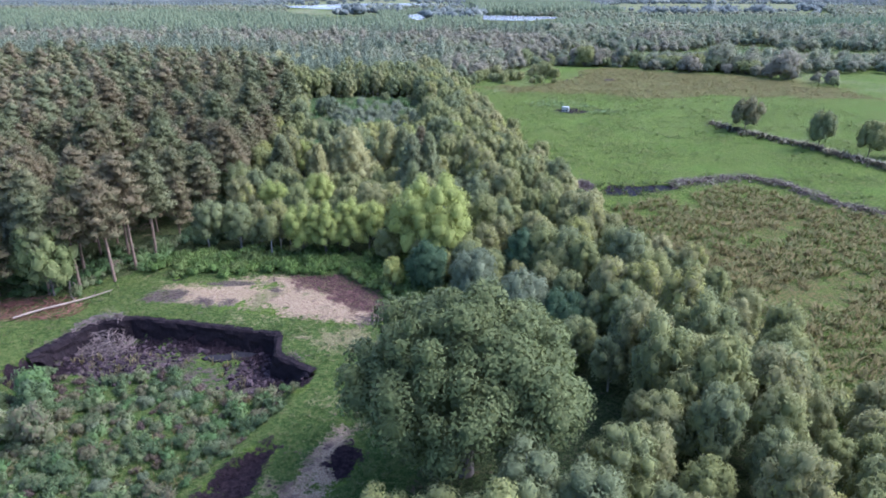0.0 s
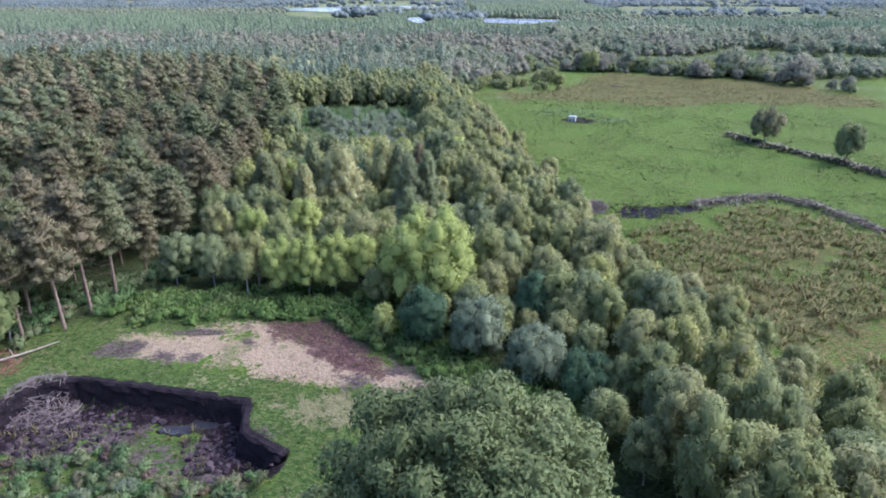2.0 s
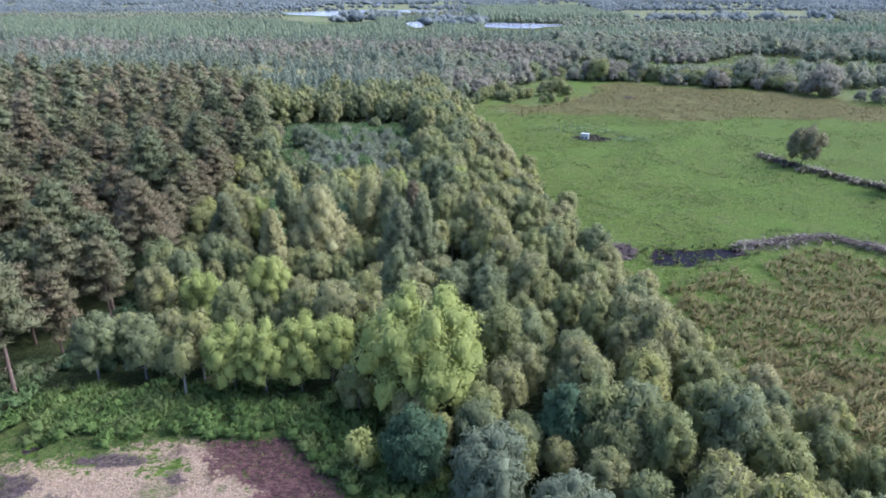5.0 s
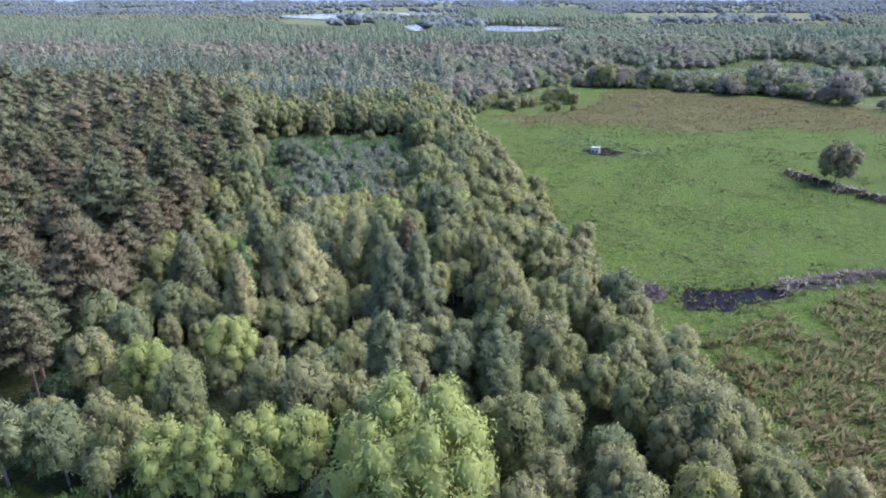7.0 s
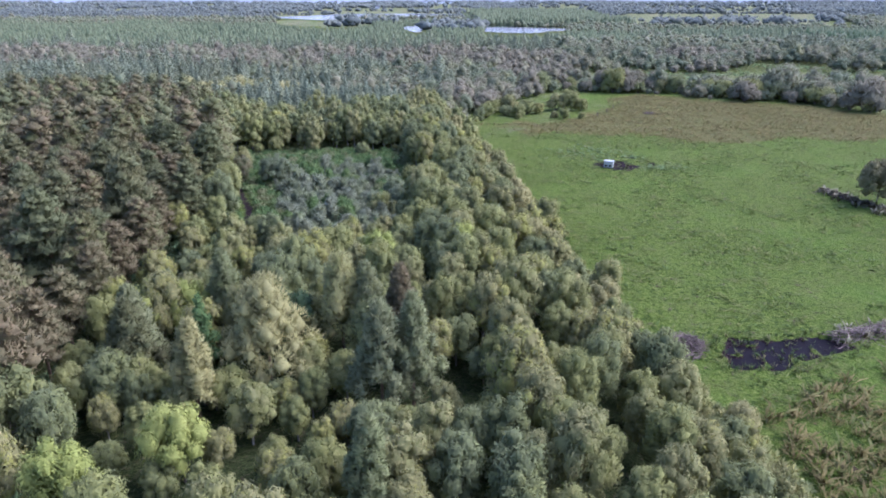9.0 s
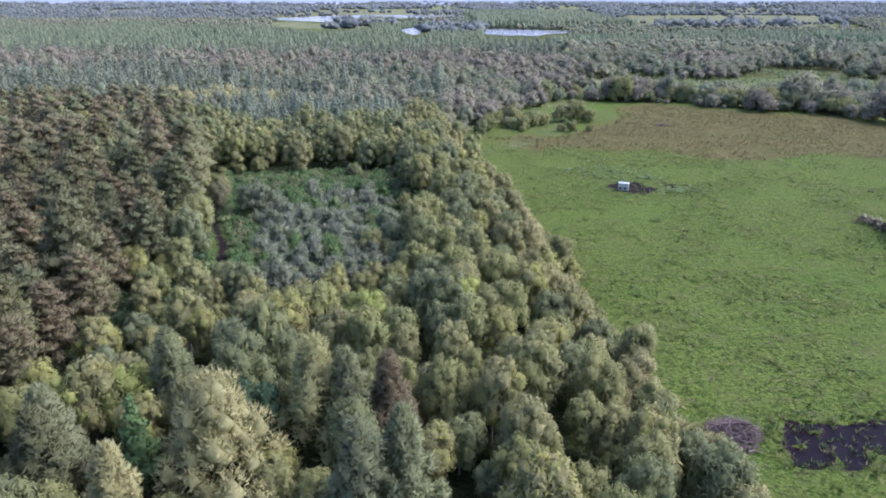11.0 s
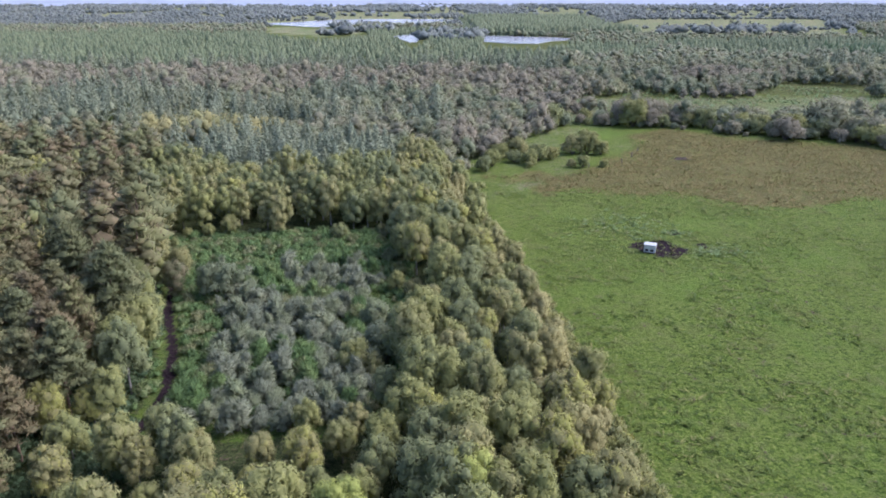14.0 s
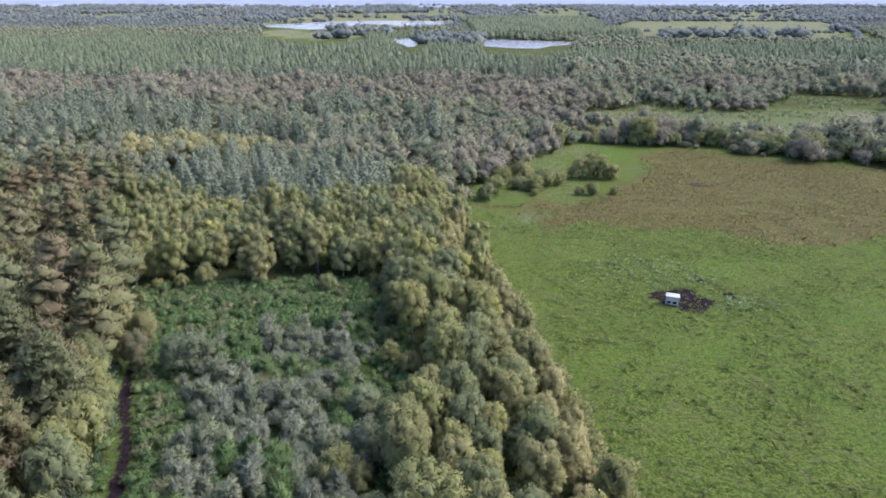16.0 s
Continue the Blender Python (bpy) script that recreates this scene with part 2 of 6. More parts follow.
def make_ground():
    """Grass, rushes, bare straw, peat and woodland litter, each where the cover attributes say."""
    m, nt, p = material("ground_cover", 0.9, 0.05)
    pos = nt.nodes.new("ShaderNodeNewGeometry").outputs["Position"]

    def cover(name, width=0.25):
        a = nt.nodes.new("ShaderNodeAttribute")
        a.attribute_name = name
        s = nt.nodes.new("ShaderNodeSeparateColor")
        nt.links.new(a.outputs["Color"], s.inputs[0])
        return s.outputs
    c1, c2, c3 = cover("cover_a"), cover("cover_b"), cover("cover_c")
    big, mid = noise_tex(nt, 0.045, 3, 0.6, pos), noise_tex(nt, 0.5, 4, 0.65, pos)
    mid2 = noise_tex(nt, 1.2, 3, 0.65, pos)
    patch, sward = noise_tex(nt, 0.15, 4, 0.7, pos), noise_tex(nt, 0.75, 3, 0.75, pos)
    fine, grain = noise_tex(nt, 2.6, 4, 0.7, pos), noise_tex(nt, 9.0, 3, 0.7, pos)

    def edge(v, amount=1.0):
        w = calc(nt, "ADD", v, calc(nt, "MULTIPLY", calc(nt, "SUBTRACT", mid, 0.5), 1.9 * amount))
        w = calc(nt, "ADD", w, calc(nt, "MULTIPLY", calc(nt, "SUBTRACT", fine, 0.5), 1.6 * amount))
        w = calc(nt, "MULTIPLY", calc(nt, "SUBTRACT", w, 0.38), 4.5, True)
        return w
    grass = ramp(nt, fine, [(0.36, (0.045, 0.072, 0.01)), (0.5, (0.097, 0.142, 0.021)), (0.62, (0.168, 0.19, 0.046))])
    grass = mix(nt, calc(nt, "MULTIPLY", calc(nt, "SUBTRACT", mid, 0.5), 4.5, True), grass, (0.125, 0.138, 0.044))
    grass = mix(nt, calc(nt, "MULTIPLY", calc(nt, "SUBTRACT", mid2, 0.52), 9.0, True), grass, (0.04, 0.068, 0.013))
    grass = mix(nt, calc(nt, "MULTIPLY", calc(nt, "SUBTRACT", sward, 0.54), 7.0, True), grass, (0.058, 0.09, 0.017))
    grass = mix(nt, calc(nt, "MULTIPLY", calc(nt, "SUBTRACT", big, 0.5), 3.0, True), grass, (0.092, 0.158, 0.022))
    grass = mix(nt, calc(nt, "MULTIPLY", calc(nt, "SUBTRACT", patch, 0.53), 4.0, True), grass, (0.115, 0.128, 0.036))
    rush = ramp(nt, fine, [(0.4, (0.027, 0.041, 0.010)), (0.5, (0.090, 0.088, 0.027)), (0.6, (0.195, 0.138, 0.058))])
    rush = mix(nt, calc(nt, "MULTIPLY", calc(nt, "SUBTRACT", mid, 0.5), 6.0, True), rush, (0.078, 0.117, 0.023))
    rush = mix(nt, calc(nt, "MULTIPLY", calc(nt, "SUBTRACT", mid2, 0.5), 7.0, True), rush, (0.195, 0.119, 0.057))
    rush = mix(nt, calc(nt, "MULTIPLY", calc(nt, "SUBTRACT", patch, 0.5), 6.0, True), rush, (0.112, 0.097, 0.039))
    straw = ramp(nt, grain, [(0.36, (0.18, 0.115, 0.075)), (0.5, (0.36, 0.25, 0.155)), (0.64, (0.5, 0.38, 0.25))])
    straw = mix(nt, calc(nt, "MULTIPLY", calc(nt, "SUBTRACT", mid, 0.53), 7.0, True), straw, (0.15, 0.095, 0.08))
    peat = ramp(nt, fine, [(0.38, (0.014, 0.009, 0.011)), (0.52, (0.026, 0.017, 0.019)), (0.66, (0.046, 0.03, 0.031))])
    plum = ramp(nt, fine, [(0.36, (0.034, 0.023, 0.026)), (0.5, (0.08, 0.054, 0.056)), (0.64, (0.15, 0.108, 0.1))])
    dry = ramp(nt, grain, [(0.36, (0.1, 0.1, 0.04)), (0.5, (0.19, 0.165, 0.075)), (0.64, (0.29, 0.24, 0.14))])
    red = ramp(nt, fine, [(0.36, (0.04, 0.018, 0.022)), (0.5, (0.085, 0.04, 0.043)), (0.64, (0.17, 0.085, 0.075))])
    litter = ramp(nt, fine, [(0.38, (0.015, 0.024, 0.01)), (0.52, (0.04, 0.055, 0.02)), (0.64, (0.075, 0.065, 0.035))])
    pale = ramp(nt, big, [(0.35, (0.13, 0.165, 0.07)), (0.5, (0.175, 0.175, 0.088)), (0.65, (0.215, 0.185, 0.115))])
    lush = ramp(nt, fine, [(0.38, (0.03, 0.058, 0.013)), (0.5, (0.062, 0.096, 0.022)), (0.64, (0.118, 0.125, 0.04))])
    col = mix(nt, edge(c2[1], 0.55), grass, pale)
    col = mix(nt, edge(c2[2]), col, lush)
    col = mix(nt, edge(c1[0]), col, rush)
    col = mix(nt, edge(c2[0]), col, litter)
    col = mix(nt, edge(c1[1]), col, straw)
    col = mix(nt, edge(c3[1]), col, dry)
    col = mix(nt, edge(c3[0]), col, plum)
    col = mix(nt, edge(c3[2]), col, red)
    bare = edge(c1[2])
    col = mix(nt, bare, col, peat)
    nt.links.new(col, p.inputs["Base Color"])
    h = calc(nt, "ADD", calc(nt, "MULTIPLY", fine, 0.7), calc(nt, "MULTIPLY", mid, 0.6))
    bump(nt, p, h, 1.0, 0.5)
    p.inputs["Sheen Weight"].default_value, p.inputs["Sheen Roughness"].default_value = 0.14, 0.3
    nt.links.new(calc(nt, "MULTIPLY", calc(nt, "SUBTRACT", 1.0, bare), 0.14), p.inputs["Sheen Weight"])
    p.inputs["Sheen Tint"].default_value = (0.9, 1.0, 0.25, 1)
    return m


GROUND = make_ground()


# ---- plan: outlines in metres ----
EDGE_Y = [0, 40, 54, 68, 83, 103, 117, 128, 142, 165, 180, 191, 208, 230, 249, 262, 275, 300, 330]
EDGE_X = [44, 39, 37.8, 35.5, 31, 28.3, 25.2, 22, 20.4, 18.2, 16.6, 14.5, 12, 8.4, 6.5, 7, 10, 22, 40]
HOLLOW = [(-45, 34), (-43.5, 50), (-40.9, 57), (-37.4, 64), (-34, 65.3), (-17, 61.5), (-16.4, 57.5), (-12.2, 54.4), (-12.6, 50), (-14.2, 45), (-18.5, 37), (-22, 30), (-45, 28)]
BANK = [(-40.9, 57), (-37.4, 64), (-34, 65.3), (-25.5, 63.6), (-17, 61.5), (-16.4, 57.5), (-12.2, 54.4)]
BARE = [(-33.7, 73.0), (-29.9, 74.3), (-20.1, 76.6), (-12.9, 75.9), (-6.1, 69.6), (-1.7, 66), (2.5, 63), (-5.1, 63), (-8.7, 63.4), (-16.3, 65.3), (-24.1, 66.9), (-32.1, 69.3)]
RED = [(-19.4, 76.2), (-13.0, 76.6), (-5.6, 69.2), (-5.2, 64.6), (-10.3, 66.4), (-14.9, 71.1), (-18.2, 73.4)]
RUT = [(-13.8, 44.8), (-12.9, 43.4), (-13.8, 38), (-17.5, 31), (-22.5, 31.5), (-18.0, 37.8), (-16.2, 42)]
STRIP = [(-8.4, 47.2), (-6.6, 43), (-8, 38), (-12, 30), (-15.5, 30), (-11.6, 38)]
STRIP_DARK = [(-7.6, 44.4), (-6.2, 42.5), (-7.4, 39.3), (-9.2, 41.2)]
PIT = [(-33.4, 74.8), (-32.2, 74.6), (-30.8, 78.2), (-31.8, 78.8)]
BRASH = [(-56, 66), (-50.5, 69.8), (-43.4, 71.3), (-39.2, 71.3), (-42.8, 67.6), (-46.5, 62.4), (-56, 56)]
CLEARING = [(-50, 205.5), (-43.5, 208.5), (-25.5, 209.5), (-9.0, 210.5), (-4.7, 191.3), (-2.8, 178.7), (-5, 168), (-5.5, 158), (-8, 150.5), (-20, 149.5), (-29.5, 149.5), (-33, 160), (-34, 166), (-38, 178), (-42, 188)]
SALLOWS = [(-29, 188), (-23.5, 191.5), (-12.3, 194), (-8.5, 187), (-11, 175), (-7.5, 163), (-7.5, 151.5), (-28.0, 150.5), (-26, 160), (-26, 172), (-31, 180)]
TRACK = [(-40, 188), (-37.2, 178), (-32.6, 167.3), (-29.8, 158), (-31, 140), (-32, 120), (-32.6, 100), (-33.5, 84)]
NEAR_RUSH = [(31, 62), (30.5, 112), (36, 115.5), (45, 120.5), (58, 127), (64, 121), (68, 111), (80, 103), (150, 82), (150, 30), (40, 30)]
FAR_RUSH = [(10, 262), (27, 248), (39, 243.6), (51, 245.4), (61, 235), (70, 233.4), (92, 239.8), (150, 232), (150, 262), (131, 297), (104, 306), (78, 323), (62, 310), (56, 285), (44, 271), (30, 263)]
WET = [(31, 124.5), (33.5, 128.3), (38, 127.4), (43.5, 128.6), (47, 125.8), (41, 123.6), (36, 120.9), (30.8, 121.2)]
HEDGE_A = [(24.5, 125.8), (28.5, 125.8), (45, 127.2), (53, 129.6), (61.7, 132), (67.7, 125.2), (70, 114), (76, 108), (92, 101), (120, 92)]
HEDGE_B = [(75, 187.5), (78.5, 178), (84, 167), (89.5, 157.5), (94.5, 141), (101, 126)]


def edge_x(y):
    return np.interp(y, EDGE_Y, EDGE_X)


def sdist(poly, x, y):
    """Metres outside (positive) or inside (negative) a closed outline."""
    x, y = np.asarray(x, float), np.asarray(y, float)
    best, inside = np.full(x.shape, 1e9), np.zeros(x.shape, bool)
    for (ax, ay), (bx, by) in zip(poly, poly[1:] + poly[:1]):
        dx, dy = bx - ax, by - ay
        k = np.clip(((x - ax) * dx + (y - ay) * dy) / (dx * dx + dy * dy), 0, 1)
        best = np.minimum(best, np.hypot(x - ax - k * dx, y - ay - k * dy))
        if ay != by:
            inside ^= ((ay > y) != (by > y)) & (x < dx * (y - ay) / dy + ax)
    return np.where(inside, -best, best)


def ldist(line, x, y):
    x, y = np.asarray(x, float), np.asarray(y, float)
    best = np.full(x.shape, 1e9)
    for (ax, ay), (bx, by) in zip(line, line[1:]):
        dx, dy = bx - ax, by - ay
        k = np.clip(((x - ax) * dx + (y - ay) * dy) / (dx * dx + dy * dy), 0, 1)
        best = np.minimum(best, np.hypot(x - ax - k * dx, y - ay - k * dy))
    return best


def smooth(v):
    v = np.clip(v, 0, 1)
    return v * v * (3 - 2 * v)


def vnoise(x, y, scale, seed=0):
    """Smooth value noise, 0 to 1."""
    x, y = np.asarray(x, float) / scale, np.asarray(y, float) / scale
    ix, iy = np.floor(x), np.floor(y)
    fx, fy = smooth(x - ix), smooth(y - iy)

    def h(a, b):
        v = np.sin(a * 127.1 + b * 311.7 + seed * 74.7) * 43758.5453
        return v - np.floor(v)
    return (h(ix, iy) * (1 - fx) + h(ix + 1, iy) * fx) * (1 - fy) + (h(ix, iy + 1) * (1 - fx) + h(ix + 1, iy + 1) * fx) * fy


def height(x, y):
    """The ground's height: a raised bog under the wood, a cut hollow in it, pasture at 0."""
    x, y = np.asarray(x, float), np.asarray(y, float)
    z = 3.3 * smooth((edge_x(y) - 3 - x) / 13) * (1 - 0.75 * smooth((y - 225) / 60)) * (1 - smooth((y - 300) / 60))
    z = z + 0.25 * (vnoise(x, y, 14, 1) - 0.5) + 0.12 * (vnoise(x, y, 2.5, 2) - 0.5)
    d = sdist(HOLLOW, x, y)
    width = np.where(y > 53.5, 0.55, 3.5)
    rise = 1.2 * smooth((54 - y) / 12)
    z = z - (2.1 - rise + 0.9 * (vnoise(x, y, 2.6, 3) - 0.5)) * smooth(-d / width)
    z = z - 0.9 * smooth(-sdist(PIT, x, y) / 0.7) - 0.5 * smooth(-sdist(RUT, x, y) / 0.8)
    z = z + 0.25 * smooth(-sdist(BARE, x, y) / 4)
    z = z - (0.75 * vnoise(x, y, 1.1, 81) - 0.05) * smooth(0.3 - sdist(WET, x, y) / 1.2)
    z = z + 0.45 * smooth(1 - ldist(HEDGE_A, x, y) / 2.0) * (sdist(WET, x, y) > 0.5) + 0.5 * smooth(1 - ldist(HEDGE_B, x, y) / 2.0)
    return z


def zat(x, y):
    return float(height(np.array([x]), np.array([y]))[0])


# ---- mesh helpers ----
def mesh_from(name, verts, quads=(), tris=(), mats=(), quad_mat=None, tri_mat=None, tint=None, soft=False, normals=None):
    me = bpy.data.meshes.new(name)
    verts = np.asarray(verts, np.float32).reshape(-1, 3)
    quads, tris = np.asarray(quads, np.int32).reshape(-1, 4), np.asarray(tris, np.int32).reshape(-1, 3)
    nq, nt3 = len(quads), len(tris)
    me.vertices.add(len(verts))
    me.vertices.foreach_set("co", verts.ravel())
    me.loops.add(nq * 4 + nt3 * 3)
    me.loops.foreach_set("vertex_index", np.concatenate([quads.ravel(), tris.ravel()]))
    me.polygons.add(nq + nt3)
    me.polygons.foreach_set("loop_start", np.concatenate([np.arange(nq) * 4, nq * 4 + np.arange(nt3) * 3]).astype(np.int32))
    for m in mats:
        me.materials.append(m)
    if quad_mat is not None or tri_mat is not None:
        qm = np.zeros(nq, np.int32) if quad_mat is None else np.asarray(quad_mat, np.int32)
        tm = np.zeros(nt3, np.int32) if tri_mat is None else np.asarray(tri_mat, np.int32)
        me.polygons.foreach_set("material_index", np.concatenate([qm, tm]))
    me.polygons.foreach_set("use_smooth", np.full(nq + nt3, soft))
    if tint is not None:
        a = me.attributes.new("tint", "FLOAT", "POINT")
        a.data.foreach_set("value", np.asarray(tint, np.float32))
    me.update(calc_edges=True)
    if normals is not None:
        normals = np.asarray(normals, np.float32).reshape(-1, 3)
        own = np.zeros(len(verts) * 3, np.float32)
        me.vertex_normals.foreach_get("vector", own)
        normals = np.where((np.abs(normals).sum(1) < 0.01)[:, None], own.reshape(-1, 3), normals)
        a = me.attributes.new("custom_normal", "FLOAT_VECTOR", "POINT")
        a.data.foreach_set("vector", np.ascontiguousarray(normals, np.float32).ravel())
        me.update()
    return me


class Soup:
    """Collects loose pieces into one mesh."""

    def __init__(self):
        self.v, self.q, self.t, self.qm, self.tm, self.tint, self.nv, self.n = [], [], [], [], [], [], [], 0

    def add(self, v, q=None, t=None, mat=0, tint=0.0, normals=None):
        v = np.asarray(v, float).reshape(-1, 3)
        if q is not None and len(q):
            self.q.append(np.asarray(q) + self.n)
            self.qm.append(np.full(len(q), mat))
        if t is not None and len(t):
            self.t.append(np.asarray(t) + self.n)
            self.tm.append(np.full(len(t), mat))
        self.v.append(v)
        self.nv.append(np.zeros_like(v) if normals is None else np.asarray(normals, float))
        self.tint.append(np.full(len(v), tint))
        self.n += len(v)

    def mesh(self, name, mats, soft=False):
        cat = lambda a, k: np.concatenate(a) if a else np.zeros((0, k), int)
        return mesh_from(name, np.concatenate(self.v), cat(self.q, 4), cat(self.t, 3), mats,
                         np.concatenate(self.qm) if self.qm else None, np.concatenate(self.tm) if self.tm else None, np.concatenate(self.tint), soft, np.concatenate(self.nv) if soft else None)


_bm = bmesh.new()
bmesh.ops.create_icosphere(_bm, subdivisions=1, radius=1.0)
_bm.verts.ensure_lookup_table()
ICO_V = np.array([v.co[:] for v in _bm.verts])
ICO_T = np.array([[v.index for v in f.verts] for f in _bm.faces])
_bm.free()
_bm = bmesh.new()
bmesh.ops.create_icosphere(_bm, subdivisions=2, radius=1.0)
_bm.verts.ensure_lookup_table()
BALL_V = np.array([v.co[:] for v in _bm.verts])
BALL_T = np.array([[v.index for v in f.verts] for f in _bm.faces])
_bm.free()


OCT_V = np.array([(1, 0, 0), (0, 1, 0), (-1, 0, 0), (0, -1, 0), (0, 0, 1), (0, 0, -1)], float)
OCT_T = np.array([(0, 1, 4), (1, 2, 4), (2, 3, 4), (3, 0, 4), (1, 0, 5), (2, 1, 5), (3, 2, 5), (0, 3, 5)])


def unit(v):
    return v / np.maximum(np.linalg.norm(v, axis=-1, keepdims=True), 1e-9)


def tube(points, radii, sides=6):
    """A tapered limb along points: vertices and quads."""
    points, vs = np.asarray(points, float), []
    ang = np.arange(sides) * 2 * np.pi / sides
    for i, (p, r) in enumerate(zip(points, radii)):
        d = unit(points[min(i + 1, len(points) - 1)] - points[max(i - 1, 0)])
        a = unit(np.cross(d, [0.31, 0.95, 0.1]))
        b = np.cross(d, a)
        vs.append(p + r * (np.cos(ang)[:, None] * a + np.sin(ang)[:, None] * b))
    q = [[i * sides + k, i * sides + (k + 1) % sides, (i + 1) * sides + (k + 1) % sides, (i + 1) * sides + k] for i in range(len(points) - 1) for k in range(sides)]
    return np.concatenate(vs), np.array(q)


def sprays(rng, lobes, n, length, width, droop=0.3, jitter=0.5, low=-0.7, out_going=False, centre=None):
    """Leaf sprays laid over rounded lobes (rows of centre and radii)."""
    lobes = np.asarray(lobes, float)
    area = lobes[:, 3] * lobes[:, 5] + lobes[:, 3] * lobes[:, 4]
    k = rng.choice(len(lobes), n * 2, p=area / area.sum())
    d = unit(rng.normal(size=(n * 2, 3)))
    d[:, 2] = np.where(d[:, 2] < low, -d[:, 2], d[:, 2])
    p = lobes[k, :3] + lobes[k, 3:] * d * rng.uniform(0.72, 1.18, (n * 2, 1))
    keep = np.ones(n * 2, bool)
    for j, l in enumerate(lobes):
        keep &= (k == j) | ((((p - l[:3]) / l[3:]) ** 2).sum(1) > 0.5)
    p, d, k = p[keep][:n], d[keep][:n], k[keep][:n]
    m = len(p)
    out = unit(d / lobes[k, 3:])
    nrm = unit(out + jitter * rng.normal(size=(m, 3)))
    t = rng.normal(size=(m, 3)) * 0.7 + np.array([0, 0, -droop])
    t = unit(t - nrm * (t * nrm).sum(1, keepdims=True))
    b = np.cross(nrm, t)
    if out_going:
        t = unit(out + 0.55 * rng.normal(size=(m, 3)) + np.array([0, 0, 0.45]))
        b = unit(np.cross(unit(rng.normal(size=(m, 3)) + np.array([0, 0, 1.2])), t))
        nrm = np.cross(t, b)
        turned = ((nrm * (out + np.array([0, 0, 0.6]))).sum(1) < 0)[:, None]
        nrm, b = np.where(turned, -nrm, nrm), np.where(turned, -b, b)
    s = rng.uniform(0.65, 1.3, (m, 1))
    L, W = length * s, width * s
    foot = p - t * L * 0.4
    v = np.stack([foot - b * W * 0.5, p + t * L * 0.6 + (0 if out_going else nrm * L * 0.08), foot + b * W * 0.5], 1).reshape(-1, 3)
    face = 0.75 * out + 0.5 * (nrm - out) + 0.12 * rng.normal(size=(m, 3))
    if out_going:
        face = face + np.array([0, 0, 0.45])
    face = face + np.array([0, 0, 0.25])
    if centre is not None:
        face = face + 0.6 * unit((p - np.array(centre[:3])) / np.array(centre[3:]))
    return {"v": v, "t": np.arange(m * 3).reshape(-1, 3), "normals": np.repeat(unit(face), 3, 0)}


def cores(lobes, k=0.9, fine=False, uneven=0.1, seed=0):
    """The dense inside of each lobe, uneven like clipped foliage."""
    lobes = np.asarray(lobes, float)
    sv, st = (OCT_V, OCT_T) if fine is None else (BALL_V, BALL_T) if fine else (ICO_V, ICO_T)
    push = 1 + uneven * np.random.default_rng(seed + len(lobes)).normal(size=(len(lobes), len(sv), 1))
    v = (sv[None] * push * lobes[:, None, 3:] * k + lobes[:, None, :3]).reshape(-1, 3)
    t = (st[None] + (np.arange(len(lobes)) * len(sv))[:, None, None]).reshape(-1, 3)
    return {"v": v, "t": t, "normals": unit(unit(sv[None] / lobes[:, None, 3:]) + np.array([0, 0, 0.3])).reshape(-1, 3)}


def broadleaf(seed, h=9.5, r=1.9, bare=0.22, lobe_n=22, n=2100, length=0.4, width=0.18, droop=1.2, lobe_r=(0.6, 0.95), limbs=6, stem=0.12, jitter=0.45, fine=False):
    """A tree whose crown is a heap of rounded leafy clumps with gaps between them; foot at the origin. Returns its wood and its leaves."""
    rng = np.random.default_rng(seed)
    wood, leaves, lobes = Soup(), Soup(), []
    lean = rng.normal(size=2) * 0.3
    zc, hz = h * (0.97 + bare) * 0.5, h * (0.97 - bare) * 0.5
    turn = rng.uniform(0, 6.28)
    for i in range(lobe_n):
        f = (i + 0.5) / lobe_n
        zz = 1.0 - 1.72 * f ** 0.92
        ring = math.sqrt(max(0.0, 1 - zz * zz)) ** (0.8 if zz > 0 else 0.55)
        a = turn + i * 2.39996 + rng.uniform(-0.45, 0.45)
        q = rng.uniform(*lobe_r) * (0.86 + 0.2 * ring)
        k = rng.uniform(0.72, 1.06)
        rad = max(0.1, r - 0.45 * q) * ring * k
        lobes.append([rad * math.cos(a) + lean[0] * (1 - f), rad * math.sin(a) + lean[1] * (1 - f), zc + (hz - 0.75 * q) * zz * rng.uniform(0.88, 1.05), q, q, q * rng.uniform(0.85, 1.5)])
    lobes.append([lean[0] * 0.5, lean[1] * 0.5, zc, r * 0.58, r * 0.58, hz * 0.72])
    pts = [(0, 0, -0.3), (0.03, 0.02, h * 0.3), (lean[0] * 0.5, lean[1] * 0.5, h * 0.6), (lean[0], lean[1], h * 0.88)]
    wood.add(*tube(pts, [stem, stem * 0.8, stem * 0.5, stem * 0.15]))
    for l in lobes[-2:-2 - limbs:-1]:
        wood.add(*tube([(0, 0, max(0.5, l[2] - h * 0.16)), (l[0] * 0.6, l[1] * 0.6, l[2] - h * 0.04), l[:3]], [stem * 0.45, stem * 0.3, stem * 0.12], 4))
    leaves.add(**cores(lobes, 0.75, fine, 0.2, seed))
    leaves.add(**sprays(rng, lobes, n, length, width, droop, jitter, -0.55, False, (lean[0] * 0.5, lean[1] * 0.5, zc - hz * 0.3, r, r, hz)))
    return wood, leaves


